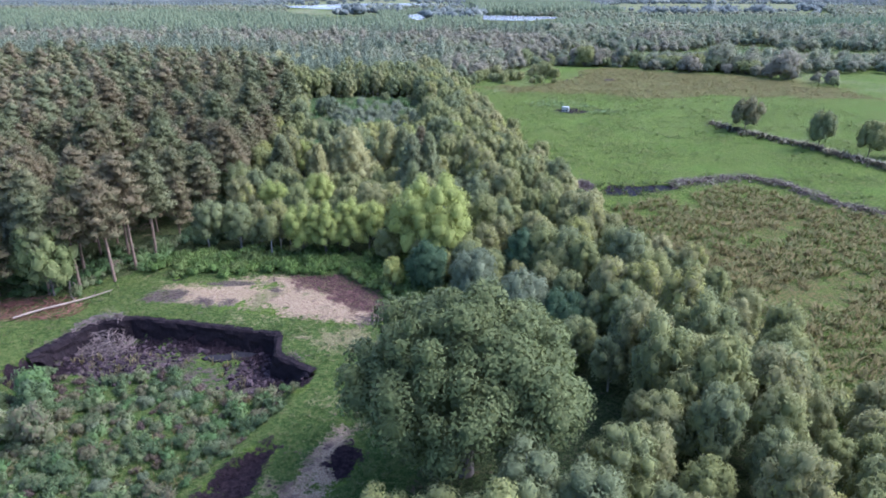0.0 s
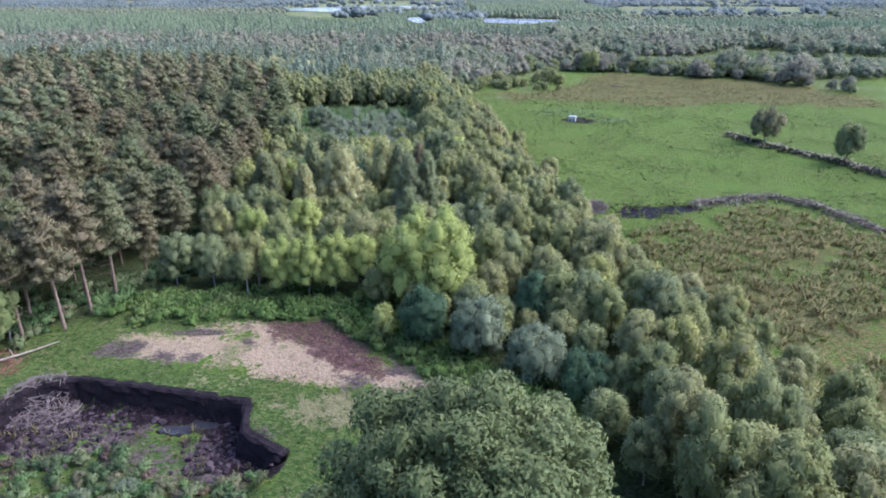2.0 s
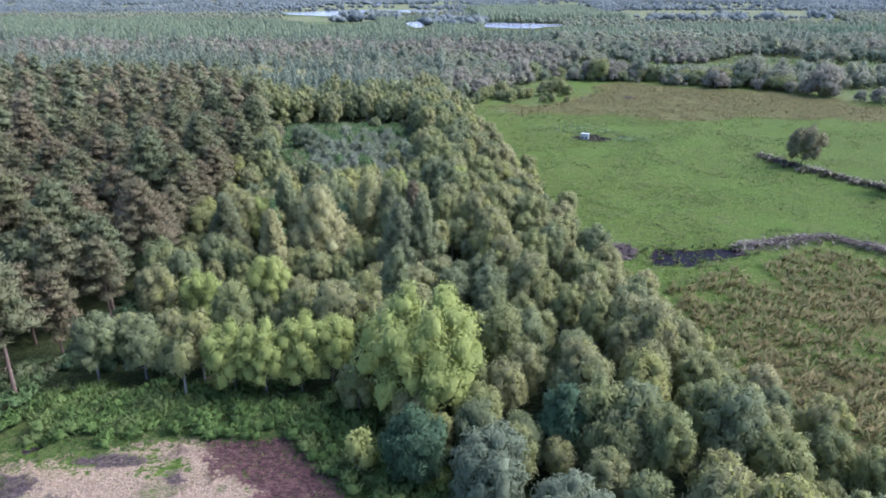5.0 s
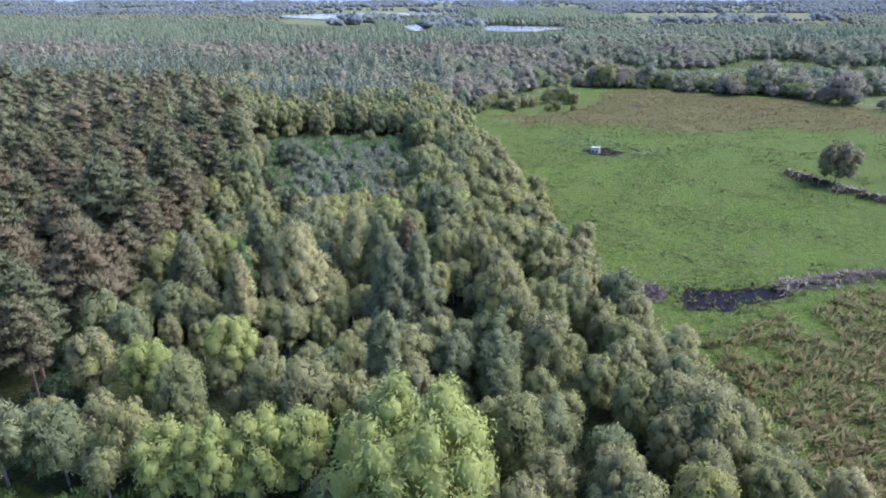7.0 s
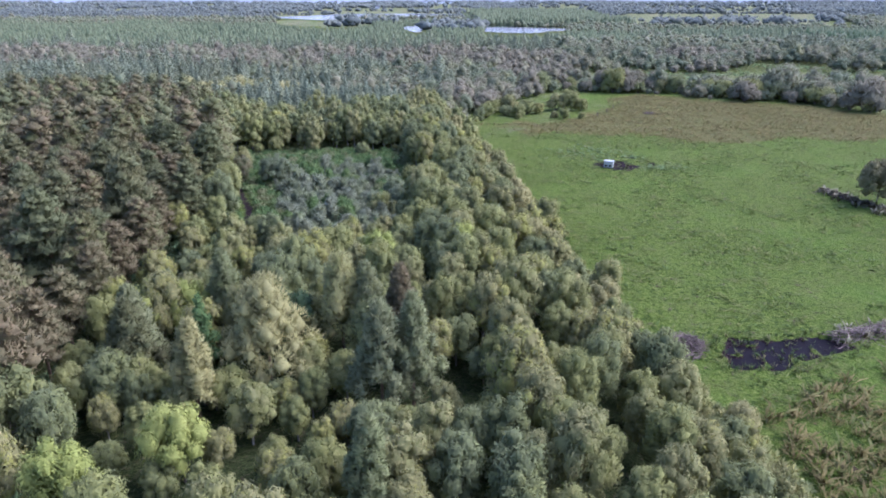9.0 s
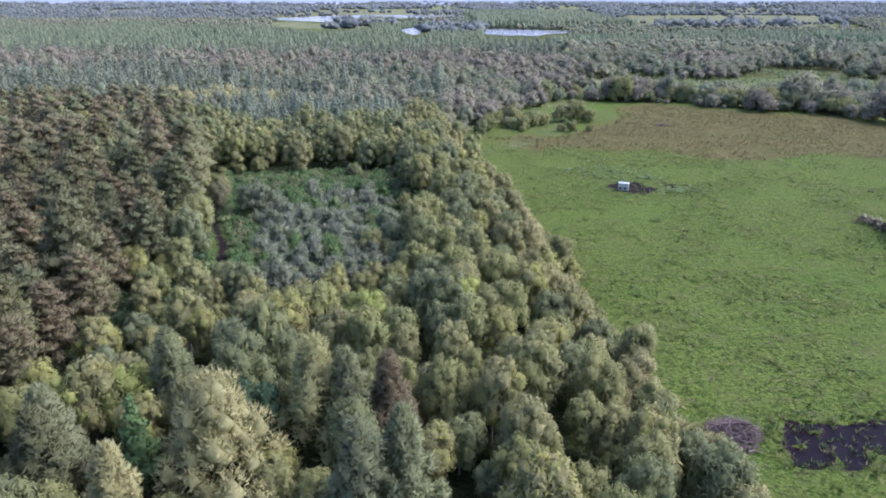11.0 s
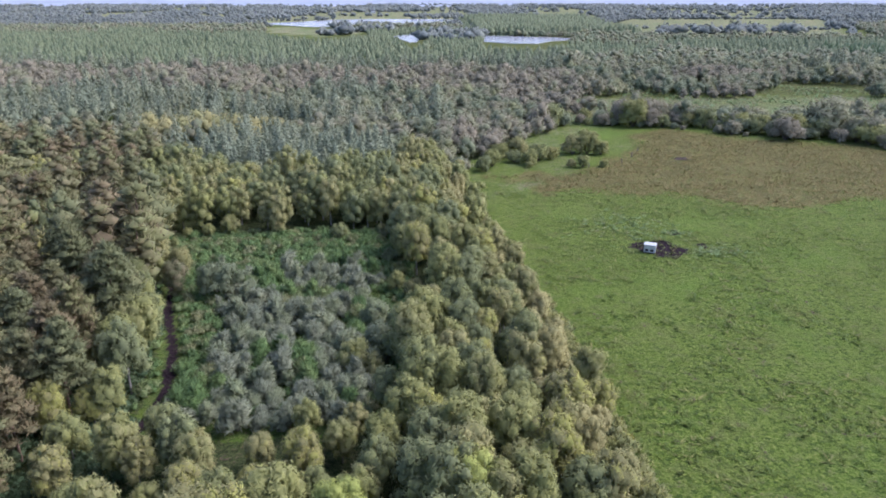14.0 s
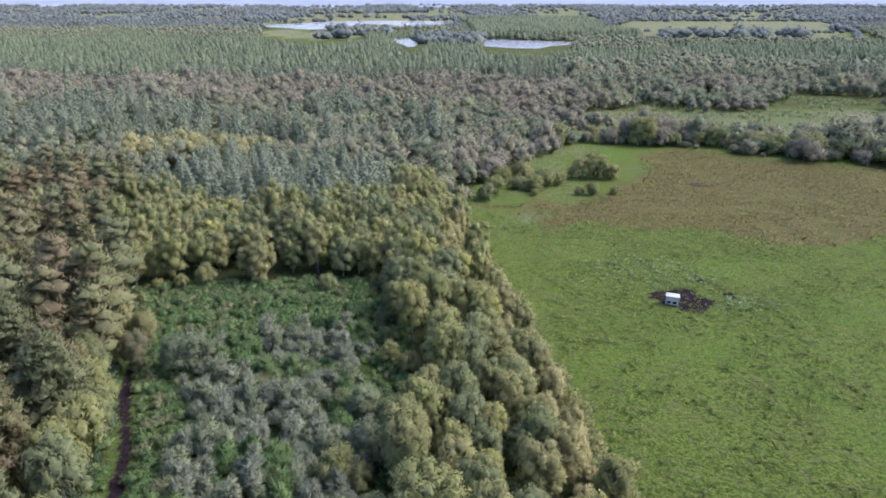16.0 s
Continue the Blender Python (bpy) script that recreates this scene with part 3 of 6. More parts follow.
def pine(seed, h=15.5, n=4200, boughs=30, length=0.5, width=0.14, foot=0.3, limbs=True, reach=3.0):
    """A forest-grown pine: reddish stem, whorls of boughs that carry flat pads of upswept needles, open between."""
    rng = np.random.default_rng(seed)
    wood, leaves, lobes = Soup(), Soup(), []
    lean = rng.normal(size=2) * 0.45
    sides = 7 if limbs else 5
    wood.add(*tube([(0, 0, -0.3), (lean[0] * 0.2, lean[1] * 0.2, h * 0.35), (lean[0] * 0.6, lean[1] * 0.6, h * 0.7), (lean[0], lean[1], h * 0.97)], [0.2, 0.16, 0.11, 0.03], sides))
    for i in range(boughs):
        f = (i + rng.uniform(0.2, 0.8)) / boughs
        z = h * (foot + (0.96 - foot) * f ** 0.9)
        far = (reach * (1 - f) ** 0.62 * (0.72 + 0.28 * min(1, f * 3.5)) + 0.2) * rng.uniform(0.68, 1.12)
        axis = np.array([lean[0] * (z / h), lean[1] * (z / h), z])
        a = i * 2.39996 + rng.uniform(-0.35, 0.35)
        d = np.array([math.cos(a), math.sin(a), 0])
        q = (0.55 + 0.24 * far) * rng.uniform(0.85, 1.2) * (36 / boughs) ** 0.45
        tip = axis + d * far + [0, 0, (0.1 + 0.3 * f) * far]
        for k, w in ((0.5, 0.9), (0.95, 0.95)) if limbs else ((0.72, 1.35),):
            c = axis + (tip - axis) * k + rng.normal(0, 0.12, 3)
            lobes.append([*c, q * w, q * w, q * w * rng.uniform(0.5, 0.72)])
        if limbs and f < 0.75 and i % 2 == 0:
            wood.add(*tube([axis - [0, 0, 0.4], (axis + tip) / 2 - [0, 0, 0.12], tip], [0.07, 0.05, 0.02], 3))
    lobes.append([lean[0] * 0.95, lean[1] * 0.95, h * 0.955, 0.5, 0.5, 0.75])
    if limbs:
        for j in range(6):
            z, a = h * rng.uniform(0.15, foot), rng.uniform(0, 6.28)
            wood.add(*tube([(0.1, 0, z), (math.cos(a) * 0.9, math.sin(a) * 0.9, z + 0.1), (math.cos(a) * 1.6, math.sin(a) * 1.6, z - 0.2)], [0.035, 0.025, 0.01], 3))
    leaves.add(**cores(lobes, 0.8, None, 0.18, seed))
    leaves.add(**sprays(rng, lobes, n, length, width, -0.7, 0.6, -0.25, True, (lean[0] * 0.6, lean[1] * 0.6, h * (0.3 + foot * 0.5), 2.6, 2.6, h * 0.45)))
    return wood, leaves


def soft_conifer(seed, h=10.0, r=1.9, lobe_n=14, n=480, length=0.6, width=0.24, foot=0.1):
    """A dense young conifer: tiers of hanging sprays on a narrowing crown."""
    rng = np.random.default_rng(seed)
    wood, leaves, lobes = Soup(), Soup(), []
    wood.add(*tube([(0, 0, -0.3), (0, 0, h * 0.5), (0, 0, h)], [0.14, 0.09, 0.015], 4))
    for i in range(lobe_n):
        f = (i + 0.5) / lobe_n
        a, rad = i * 2.4, r * (1 - f) ** 0.85 * rng.uniform(0.55, 0.85)
        q = r * (0.16 + 0.26 * (1 - f)) * rng.uniform(0.85, 1.15)
        lobes.append([rad * math.cos(a), rad * math.sin(a), h * (foot + (0.96 - foot) * f), q, q, q * 0.55])
    lobes.append([0, 0, h * 0.42, r * 0.42, r * 0.42, h * 0.4])
    lobes.append([0, 0, h * 0.88, r * 0.16, r * 0.16, h * 0.14])
    leaves.add(**cores(lobes, 0.66, None, 0.2, seed))
    leaves.add(**sprays(rng, lobes, n, length, width, 0.9, 0.45, -0.5, False, (0, 0, h * 0.3, r, r, h * 0.8)))
    return wood, leaves


def bush(seed, h=2.4, r=1.3, lobe_n=7, n=420, length=0.36, width=0.18, droop=-0.4, shoots=False):
    """A low rounded bush, leafy to the ground."""
    rng = np.random.default_rng(seed)
    wood, leaves, lobes = Soup(), Soup(), []
    for i in range(lobe_n):
        a, f = i * 2.4 + rng.uniform(-0.6, 0.6), (i + 0.5) / lobe_n
        rad = r * 0.68 * math.sqrt(1 - f * 0.8) * rng.uniform(0.55, 1.3)
        q = rng.uniform(0.26, 0.52) * r
        lobes.append([rad * math.cos(a), rad * math.sin(a), h * (0.22 + 0.58 * f) * rng.uniform(0.75, 1.15), q, q, q * h / r * 0.6 + 0.1])
        wood.add(*tube([(0, 0, -0.1), (rad * 0.5 * math.cos(a), rad * 0.5 * math.sin(a), h * 0.2), lobes[-1][:3]], [0.05, 0.035, 0.015], 4))
    leaves.add(**cores(lobes, 0.62, False, 0.2, seed))
    leaves.add(**sprays(rng, lobes, n, length, width, droop, 0.5, -0.2 if shoots else -0.5, shoots, (0, 0, h * 0.3, r, r, h * 0.6)))
    return wood, leaves


def tree_thing(name, shape, bark, leaf, label, category, group):
    """A tree as an Empty at its foot, with trunk and crown."""
    wood, leaves = shape
    root = new(name)
    root.empty_display_size = 0.3
    tagged(root, label, category, group)
    part_mesh("trunk", wood.mesh("trunk", [bark], True), root)
    part_mesh("crown", leaves.mesh("crown", [leaf], True), root)
    return root


def part_mesh(name, me, parent, label=""):
    ob = new(name, me)
    ob.parent = parent
    if label:
        ob["label"] = label
    return ob


def part(name, bm, mat, parent, label=""):
    me = bpy.data.meshes.new(name)
    bm.to_mesh(me)
    bm.free()
    me.materials.append(mat)
    return part_mesh(name, me, parent, label)


def place_m(x, y, turn, size, z=None, tall=1.0):
    z = zat(x, y) if z is None else z
    return Matrix.Translation((x, y, z)) @ Matrix.Rotation(turn, 4, "Z") @ Matrix.Diagonal((size, size, size * tall, 1))


def plant(masters, spots, rng):
    """One copy of a master at each spot (x, y, size, which); each master itself takes its first spot."""
    used = set()
    zs = height([s[0] for s in spots], [s[1] for s in spots])
    for (x, y, size, k), z in zip(spots, zs):
        m = place_m(x, y, rng.uniform(0, 6.28), size, float(z), rng.uniform(0.9, 1.1))
        if k in used:
            copy_thing(masters[k], m)
        else:
            used.add(k)
            masters[k].matrix_world = m
    for k, ob in enumerate(masters):
        if k not in used:
            for o in (*ob.children_recursive, ob):
                bpy.data.objects.remove(o)


def mass(name, shapes, spots, mats, label, category, rng):
    """Many trees in one mesh: shapes are (wood, leaves), spots (x, y, size, which)."""
    soup = Soup()
    packed = []
    for wood, leaves in shapes:
        row = []
        for s, mi in ((wood, 0), (leaves, 1)):
            if s is None or not s.v:
                continue
            row.append((np.concatenate(s.v), np.concatenate(s.nv), np.concatenate(s.q) if s.q else None, np.concatenate(s.t) if s.t else None, mi))
        packed.append(row)
    zs = height([s[0] for s in spots], [s[1] for s in spots])
    for (x, y, size, k), z in zip(spots, zs):
        a = rng.uniform(0, 6.28)
        c, s = math.cos(a) * size, math.sin(a) * size
        m = np.array([[c, s, 0], [-s, c, 0], [0, 0, size * rng.uniform(0.88, 1.14)]])
        tint = rng.uniform(0, 1)
        for v, nv, q, t, mi in packed[k]:
            soup.add(v @ m + (x, y, z), q, t, mi, tint, unit(nv @ m))
    ob = new(name, soup.mesh(name, mats, True))
    return tagged(ob, label, category, "", "stuff")


def scatter(x0, x1, y0, y1, step, rng, jitter=0.42):
    """Uneven planting: a loose grid of points."""
    nx, ny = int((x1 - x0) / step) + 1, int((y1 - y0) / step) + 1
    gx, gy = np.meshgrid(x0 + np.arange(nx) * step, y0 + np.arange(ny) * step)
    gx = gx + (np.arange(ny) % 2)[:, None] * step * 0.5
    px = (gx + rng.uniform(-jitter, jitter, gx.shape) * step).ravel()
    py = (gy + rng.uniform(-jitter, jitter, gx.shape) * step).ravel()
    return px, py


# ---- ground: one sheet to the horizon ----
def spread(breaks):
    out = [breaks[0][0]]
    for (a, s), (b, s2) in zip(breaks, breaks[1:]):
        v, st = a, s
        n = max(1, int(round((b - a) / ((s + s2) / 2))))
        w = np.linspace(s, s2, n)
        w = w / w.sum() * (b - a)
        out += list(a + np.cumsum(w))
    return np.array(out)


gxs = spread([(-4200, 300), (-700, 60), (-150, 6), (-60, 1.5), (-46, 0.55), (0, 0.6), (20, 1.2), (29, 0.8), (31, 0.42), (47, 0.42), (50, 1.2), (95, 1.6), (160, 8), (700, 60), (4200, 300)])
gys = spread([(-300, 40), (0, 3), (32, 0.6), (79, 0.55), (100, 1.3), (118, 0.9), (120, 0.42), (129, 0.42), (132, 1.3), (215, 1.4), (335, 4), (700, 25), (1500, 70), (4700, 250)])
GX, GY = np.meshgrid(gxs, gys)
GZ = height(GX, GY)
fx, fy = GX.ravel(), GY.ravel()
nxg, nyg = len(gxs), len(gys)
idx = np.arange(nxg * nyg).reshape(nyg, nxg)
gq = np.stack([idx[:-1, :-1], idx[:-1, 1:], idx[1:, 1:], idx[1:, :-1]], -1).reshape(-1, 4)
g_me = mesh_from("ground", np.stack([fx, fy, GZ.ravel()], 1), gq, (), [GROUND], soft=True)


def inside(poly, soft=1.0):
    return smooth(0.5 - sdist(poly, fx, fy) / (2 * soft))


wood_in = smooth((edge_x(fy) - 1.0 - fx) / 3) * (fy < 335)
open_bog = np.maximum(inside([(-60, 20), (-60, 69), (-46, 70), (-39, 78), (-34, 86), (-21, 82.5), (-9, 79), (-2, 70), (4, 64), (1, 45), (-6, 30), (-10, 20)], 1.5), 0)
clear = inside(CLEARING, 1.5)
rush = np.maximum(inside(NEAR_RUSH, 5) * (0.15 + 0.65 * vnoise(fx, fy, 9, 5)), smooth(0.5 - (sdist(FAR_RUSH, fx, fy) + 13 * (vnoise(fx, fy, 8, 94) - 0.5)) / 9) * (0.62 + 0.38 * vnoise(fx, fy, 5, 5)))
rush *= smooth((fx - edge_x(fy) - 1) / 4)
rush = np.maximum(rush, 0.62 * smooth((fy - 335) / 30) * (fy < 1080))
straw = np.maximum(inside(BARE, 2.4) * (0.45 + 0.7 * vnoise(fx, fy, 3.5, 6)), inside(STRIP, 1.3) * 0.8)
bank_d = ldist(BANK, fx, fy)
peat = np.maximum.reduce([inside(RUT, 0.9) * 0.85, inside(STRIP_DARK, 1.0), inside(PIT, 0.5), inside(WET, 0.5) * smooth((vnoise(fx, fy, 1.1, 81) - 0.12) / 0.2),
                          smooth(1.5 - bank_d / 3.4) * (sdist(HOLLOW, fx, fy) < 0.1) * (0.6 + 0.5 * vnoise(fx, fy, 2, 83)),
                          smooth(1.4 - ldist(TRACK, fx, fy) / 0.75) * (fy > 150) * 0.9,
                          smooth(2.5 - 1.6 * np.hypot((fx - 40.3) / 3.6, (fy - 210.0) / 3.4) + 1.6 * (vnoise(fx, fy, 2.2, 85) - 0.5)), smooth(2 - 1.6 * np.hypot((fx - 48.6) / 1.3, (fy - 211.5) / 1.0)),
                          smooth(2 - 1.6 * np.hypot((fx - 46.2) / 1.4, (fy - 218) / 1.2)) * 0.8])
plum = np.maximum.reduce([inside(HOLLOW, 0.6) * smooth((fy - 52) / 5) * (0.1 + 0.75 * vnoise(fx, fy, 2.4, 84)),
                          smooth(1.4 - np.hypot((fx + 34.5) / 5.5, (fy - 60.5) / 4)), smooth(1.5 - np.hypot((fx + 17.8) / 3.6, (fy - 55.8) / 3)),
                          inside(BARE, 3.0) * smooth(vnoise(fx, fy, 4.0, 87) * 1.7 - 0.62) * 0.9, smooth(1.3 - np.hypot((fx + 32.5) / 3.6, (fy - 70.5) / 2.2)) * 0.9,
                          smooth(1.3 - np.hypot((fx + 25.5) / 4.5, (fy - 73.8) / 1.1)) * 0.85, smooth(1.3 - np.hypot((fx + 4.2) / 2.4, (fy - 66.6) / 2.2)) * 0.8])
dry = np.maximum(open_bog * smooth(vnoise(fx, fy, 5, 88) * 0.6 + vnoise(fx, fy, 1.6, 89) * 0.6 - 0.36) * 0.75, smooth(1.3 - np.hypot((fx + 9.5) / 4.5, (fy - 60.0) / 3.2)) * 0.75)
red_peat = np.maximum(inside(RED, 1.8) * (0.55 + 0.6 * vnoise(fx, fy, 2.5, 8)), inside(BRASH, 1.0) * 0.6 * vnoise(fx, fy, 2.0, 96))
brash = inside(BRASH, 0.8) * 0.8
far_wood = (fy > 335) * 1.0
pasture = np.maximum.reduce([0.5 * inside([(40, 335), (70, 350), (300, 330), (330, 400), (150, 404), (50, 398)], 4), inside([(212, 1000), (240, 855), (440, 838), (655, 1310), (340, 1320)], 8),
                             inside([(-238, 1058), (-189, 1029), (-140, 1003), (-95, 977), (-81, 910), (-106, 861), (-128, 843), (-173, 890), (-208, 943)], 8)])
plain = smooth((fy - 1080) / 120)
fields = plain * (0.6 + 0.4 * vnoise(fx, fy * 0.5, 170, 11))
rush = rush * (1 - pasture)
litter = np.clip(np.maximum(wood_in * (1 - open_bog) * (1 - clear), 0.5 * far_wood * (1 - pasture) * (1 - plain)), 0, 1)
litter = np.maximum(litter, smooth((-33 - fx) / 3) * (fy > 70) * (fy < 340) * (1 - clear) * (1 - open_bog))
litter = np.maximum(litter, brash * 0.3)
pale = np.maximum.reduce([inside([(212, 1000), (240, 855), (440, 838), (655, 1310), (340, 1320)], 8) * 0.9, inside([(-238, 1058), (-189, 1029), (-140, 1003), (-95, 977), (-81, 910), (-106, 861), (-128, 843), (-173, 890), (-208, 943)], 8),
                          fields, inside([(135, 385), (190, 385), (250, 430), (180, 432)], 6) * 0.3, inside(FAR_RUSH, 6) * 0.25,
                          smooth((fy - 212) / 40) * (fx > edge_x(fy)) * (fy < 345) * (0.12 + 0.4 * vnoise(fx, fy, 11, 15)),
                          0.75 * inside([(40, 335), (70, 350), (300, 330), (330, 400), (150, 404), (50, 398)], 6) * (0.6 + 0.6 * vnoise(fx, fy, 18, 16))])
lush = np.maximum.reduce([open_bog * (1 - np.minimum(1, straw + peat)), clear, smooth(1.5 - np.abs(ldist(TRACK, fx, fy)) / 2) * (fy < 100)])
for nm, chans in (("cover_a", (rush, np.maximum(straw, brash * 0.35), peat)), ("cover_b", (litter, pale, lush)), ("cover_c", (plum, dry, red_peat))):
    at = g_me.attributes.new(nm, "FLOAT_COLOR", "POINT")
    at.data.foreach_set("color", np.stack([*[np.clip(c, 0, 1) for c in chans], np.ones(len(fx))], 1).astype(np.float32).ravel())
tagged(new("ground", g_me), "rough green pasture and cut raised bog running to the horizon", "ground", "", "structure")


# ---- water ----
def outline_sheet(name, poly, z, mat, label, category, kind="structure"):
    bm = bmesh.new()
    top = [bm.verts.new((x, y, z)) for x, y in poly]
    low = [bm.verts.new((x, y, z - 0.4)) for x, y in poly]
    bm.faces.new(top)
    for i in range(len(poly)):
        j = (i + 1) % len(poly)
        bm.faces.new((top[j], top[i], low[i], low[j]))
    bmesh.ops.recalc_face_normals(bm, faces=bm.faces)
    me = bpy.data.meshes.new(name)
    bm.to_mesh(me)
    bm.free()
    me.materials.append(mat)
    return tagged(new(name, me), label, category, "", kind)


LAKE_LINE = [(-274, 1153), (-218, 1095), (-174, 1050), (-134, 1057), (-91, 1087), (-44, 1087), (-13, 1118), (21, 1170), (25, 1302), (-35, 1325), (-122, 1326), (-185, 1291), (-225, 1208)]
LONG_LAKE = [(42, 757), (63, 737), (88, 730), (106, 763), (124, 778), (138, 808), (90, 833), (49, 851)]
POOL_LINE = [(-51, 843), (-28, 750), (-21, 757), (-18, 825), (0, 879), (-5, 899), (-34, 870)]
outline_sheet("lake", LAKE_LINE, 0.35, LAKE, "lake beyond the woods, painted pale grey for reflected sky", "water")
outline_sheet("lake", LONG_LAKE, 0.35, LAKE, "narrow lake among conifers, painted pale for reflected sky", "water")
outline_sheet("lake", POOL_LINE, 0.35, LAKE, "small pool among trees, painted pale for reflected sky", "water")
outline_sheet("bog_pool", [(29, 118.8), (29.5, 130.3), (48.5, 130.3), (48.5, 118.8)], -0.2, BOG_WATER, "black standing water on trampled peat", "water")
outline_sheet("bog_pool", [(-26.5, 62.6), (-17.4, 60.8), (-17.6, 59.2), (-20.5, 60.0), (-23.5, 59.6), (-26, 60.6)], zat(-22, 60.4) + 0.02, BANK_WATER, "dark water below the cut peat face", "water")


# ---- distant hills ----
def hills(name, y, z0, z1, seed, tone_a, tone_b, label):
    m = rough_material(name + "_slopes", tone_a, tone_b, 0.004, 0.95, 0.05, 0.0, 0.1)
    xs = np.linspace(-4600, 4600, 120)
    crest = z0 + (z1 - z0) * (0.6 * vnoise(xs, xs * 0, 1400, seed) + 0.4 * vnoise(xs, xs * 0, 420, seed + 1))
    v = np.concatenate([np.stack([xs, np.full(120, y - 1650.0), np.full(120, -3.0)], 1), np.stack([xs, np.full(120, y - 700.0), crest * 0.3], 1), np.stack([xs, np.full(120, y), crest], 1),
                        np.stack([xs, np.full(120, y + 150.0), np.full(120, -3.0)], 1)])
    q = [[r * 120 + i, r * 120 + i + 1, (r + 1) * 120 + i + 1, (r + 1) * 120 + i] for r in range(3) for i in range(119)]
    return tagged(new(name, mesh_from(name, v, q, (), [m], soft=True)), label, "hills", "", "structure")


# the blue-grey slope tones paint the haze of distance onto the hills
hills("backdrop_hills", 3950, 40, 150, 3, (0.25, 0.285, 0.32), (0.37, 0.405, 0.44), "hills on the horizon, haze painted in as blue-grey")


# ---- trees: the birch wood ----
rng = np.random.default_rng(21)
OPEN_BOG = [(-60, 15), (-60, 69), (-46, 70), (-39, 78), (-35.5, 85), (-33.4, 80.5), (-27, 80.6), (-21, 82.5), (-9, 80.5), (-4, 73), (3, 66), (11, 62), (12, 48), (12, 36), (4, 30.5), (-7, 27), (-9, 15)]
SPRUCE_BLOCK = [(-58, 246), (-28, 238), (-10, 246), (-12, 276), (-52, 298), (-68, 296)]


def in_birch(x, y):
    ok = (x < edge_x(y) - 1.6) & (sdist(OPEN_BOG, x, y) > 0.8) & (sdist(CLEARING, x, y) > 3.4 * vnoise(x, y, 5, 92) - 1.2) & (sdist(SPRUCE_BLOCK, x, y) > 1)
    ok &= (ldist(TRACK, x, y) > np.where(y > 152, 1.7, 0.7))
    left = np.interp(y, [80, 95, 150, 165, 190, 206, 210, 240, 260], [-33.5, -33.8, -33.5, -42, -46, -52, -55, -62, -62])
    return ok & (x > left)


bx, by = scatter(-64, 46, 14, 262, 3.75, rng, 0.4)
keep = in_birch(bx, by)
bx, by = bx[keep], by[keep]
# single trees stand out in the wood
SINGLES = [(-15.8, 113.5), (-14.8, 113), (-16.8, 114), (-9.8, 119), (-7, 118.3), (-5, 108.5), (-2.4, 109.5), (-28, 114), (-21.8, 114), (-22, 121.5), (-4.5, 94), (-14.6, 118.1), (-3.8, 117.3), (-20.6, 107.8), (-27.4, 111.8), (-25, 95.5), (-19, 99.8),
           (-1.9, 79.5), (-15.6, 82.6), (-22.6, 82), (-3.5, 80.5), (-0.5, 80.5), (-6, 72.4), (-2.2, 71), (3.2, 70), (7.8, 66), (-31.3, 182.7), (12, 63), (-20, 105), (-12.5, 83.5), (-10, 84)]
for sx, sy in SINGLES:
    k = np.hypot(bx - sx, by - sy) > (3.0 if 105 < sy < 122 else 2.3)
    bx, by = bx[k], by[k]
for sx, sy in ((-15.8, 113.4), (-9.8, 119), (-5, 108.5), (-2.4, 109.5), (-21.8, 114), (-28, 114)):
    k = (np.abs(bx - sx) > 2.6) | (by > sy + 1.0) | (by < sy - 5.0)
    bx, by = bx[k], by[k]
near_set = by < 128
order = np.argsort(np.where(near_set, rng.uniform(0, 1, len(bx)), 2 + by))
bx, by = bx[order], by[order]
BIRCHES = [broadleaf(100 + i, h=rng.uniform(6.6, 8.5), r=rng.uniform(1.75, 2.2), lobe_n=25 + i % 5, n=3600, length=0.36, width=0.12, bare=0.12, lobe_r=(0.5, 0.92)) for i in range(9)]
masters = [tree_thing("birch_tree", s, BARK_BIRCH, LEAF_BIRCH, "grey-green birch with a rounded drooping crown in a dense wood", "tree", "birches of the wood") for s in BIRCHES]
n_single = 300
size = rng.uniform(0.74, 1.18, len(bx)) * np.where(np.hypot((bx + 13) / 17, (by - 105) / 9) < 1, 0.74, 1.0) * np.where((by > 138) & (by < 156) & (bx < -4), 0.76, 1.0)
edge_gap = edge_x(by) - bx
size = np.where(edge_gap < 4, size * 0.92, size)
kinds = rng.integers(0, 9, len(bx))
# most trees close to the pasture edge get paler, yellower leaves
golden = (edge_gap < 4.8 + 5 * vnoise(bx, by, 6, 24) * (by > 115)) & (by > 82) & (rng.uniform(0, 1, len(bx)) < 0.8)
plant(masters, [(x, y, s, k) for x, y, s, k, g in zip(bx[:n_single], by[:n_single], size[:n_single], kinds[:n_single], golden) if not g], rng)
masters = [tree_thing("birch_tree", s, BARK_BIRCH, LEAF_GOLD, "pale tawny birch on the wood's pasture edge", "tree", "turning birches on the wood's edge") for s in BIRCHES[:4]]
plant(masters, [(x, y, s * 0.95, k % 4) for x, y, s, k, g in zip(bx, by, size, kinds, golden) if g], rng)
LOW_BIRCHES = [broadleaf(140 + i, h=rng.uniform(6.6, 8.5), r=rng.uniform(1.75, 2.2), lobe_n=25, n=2300, length=0.4, width=0.14, limbs=0, bare=0.12, lobe_r=(0.52, 0.92)) for i in range(5)]
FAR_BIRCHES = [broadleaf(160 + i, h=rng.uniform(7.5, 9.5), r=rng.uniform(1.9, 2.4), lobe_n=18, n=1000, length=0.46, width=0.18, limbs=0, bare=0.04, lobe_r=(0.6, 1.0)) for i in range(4)]
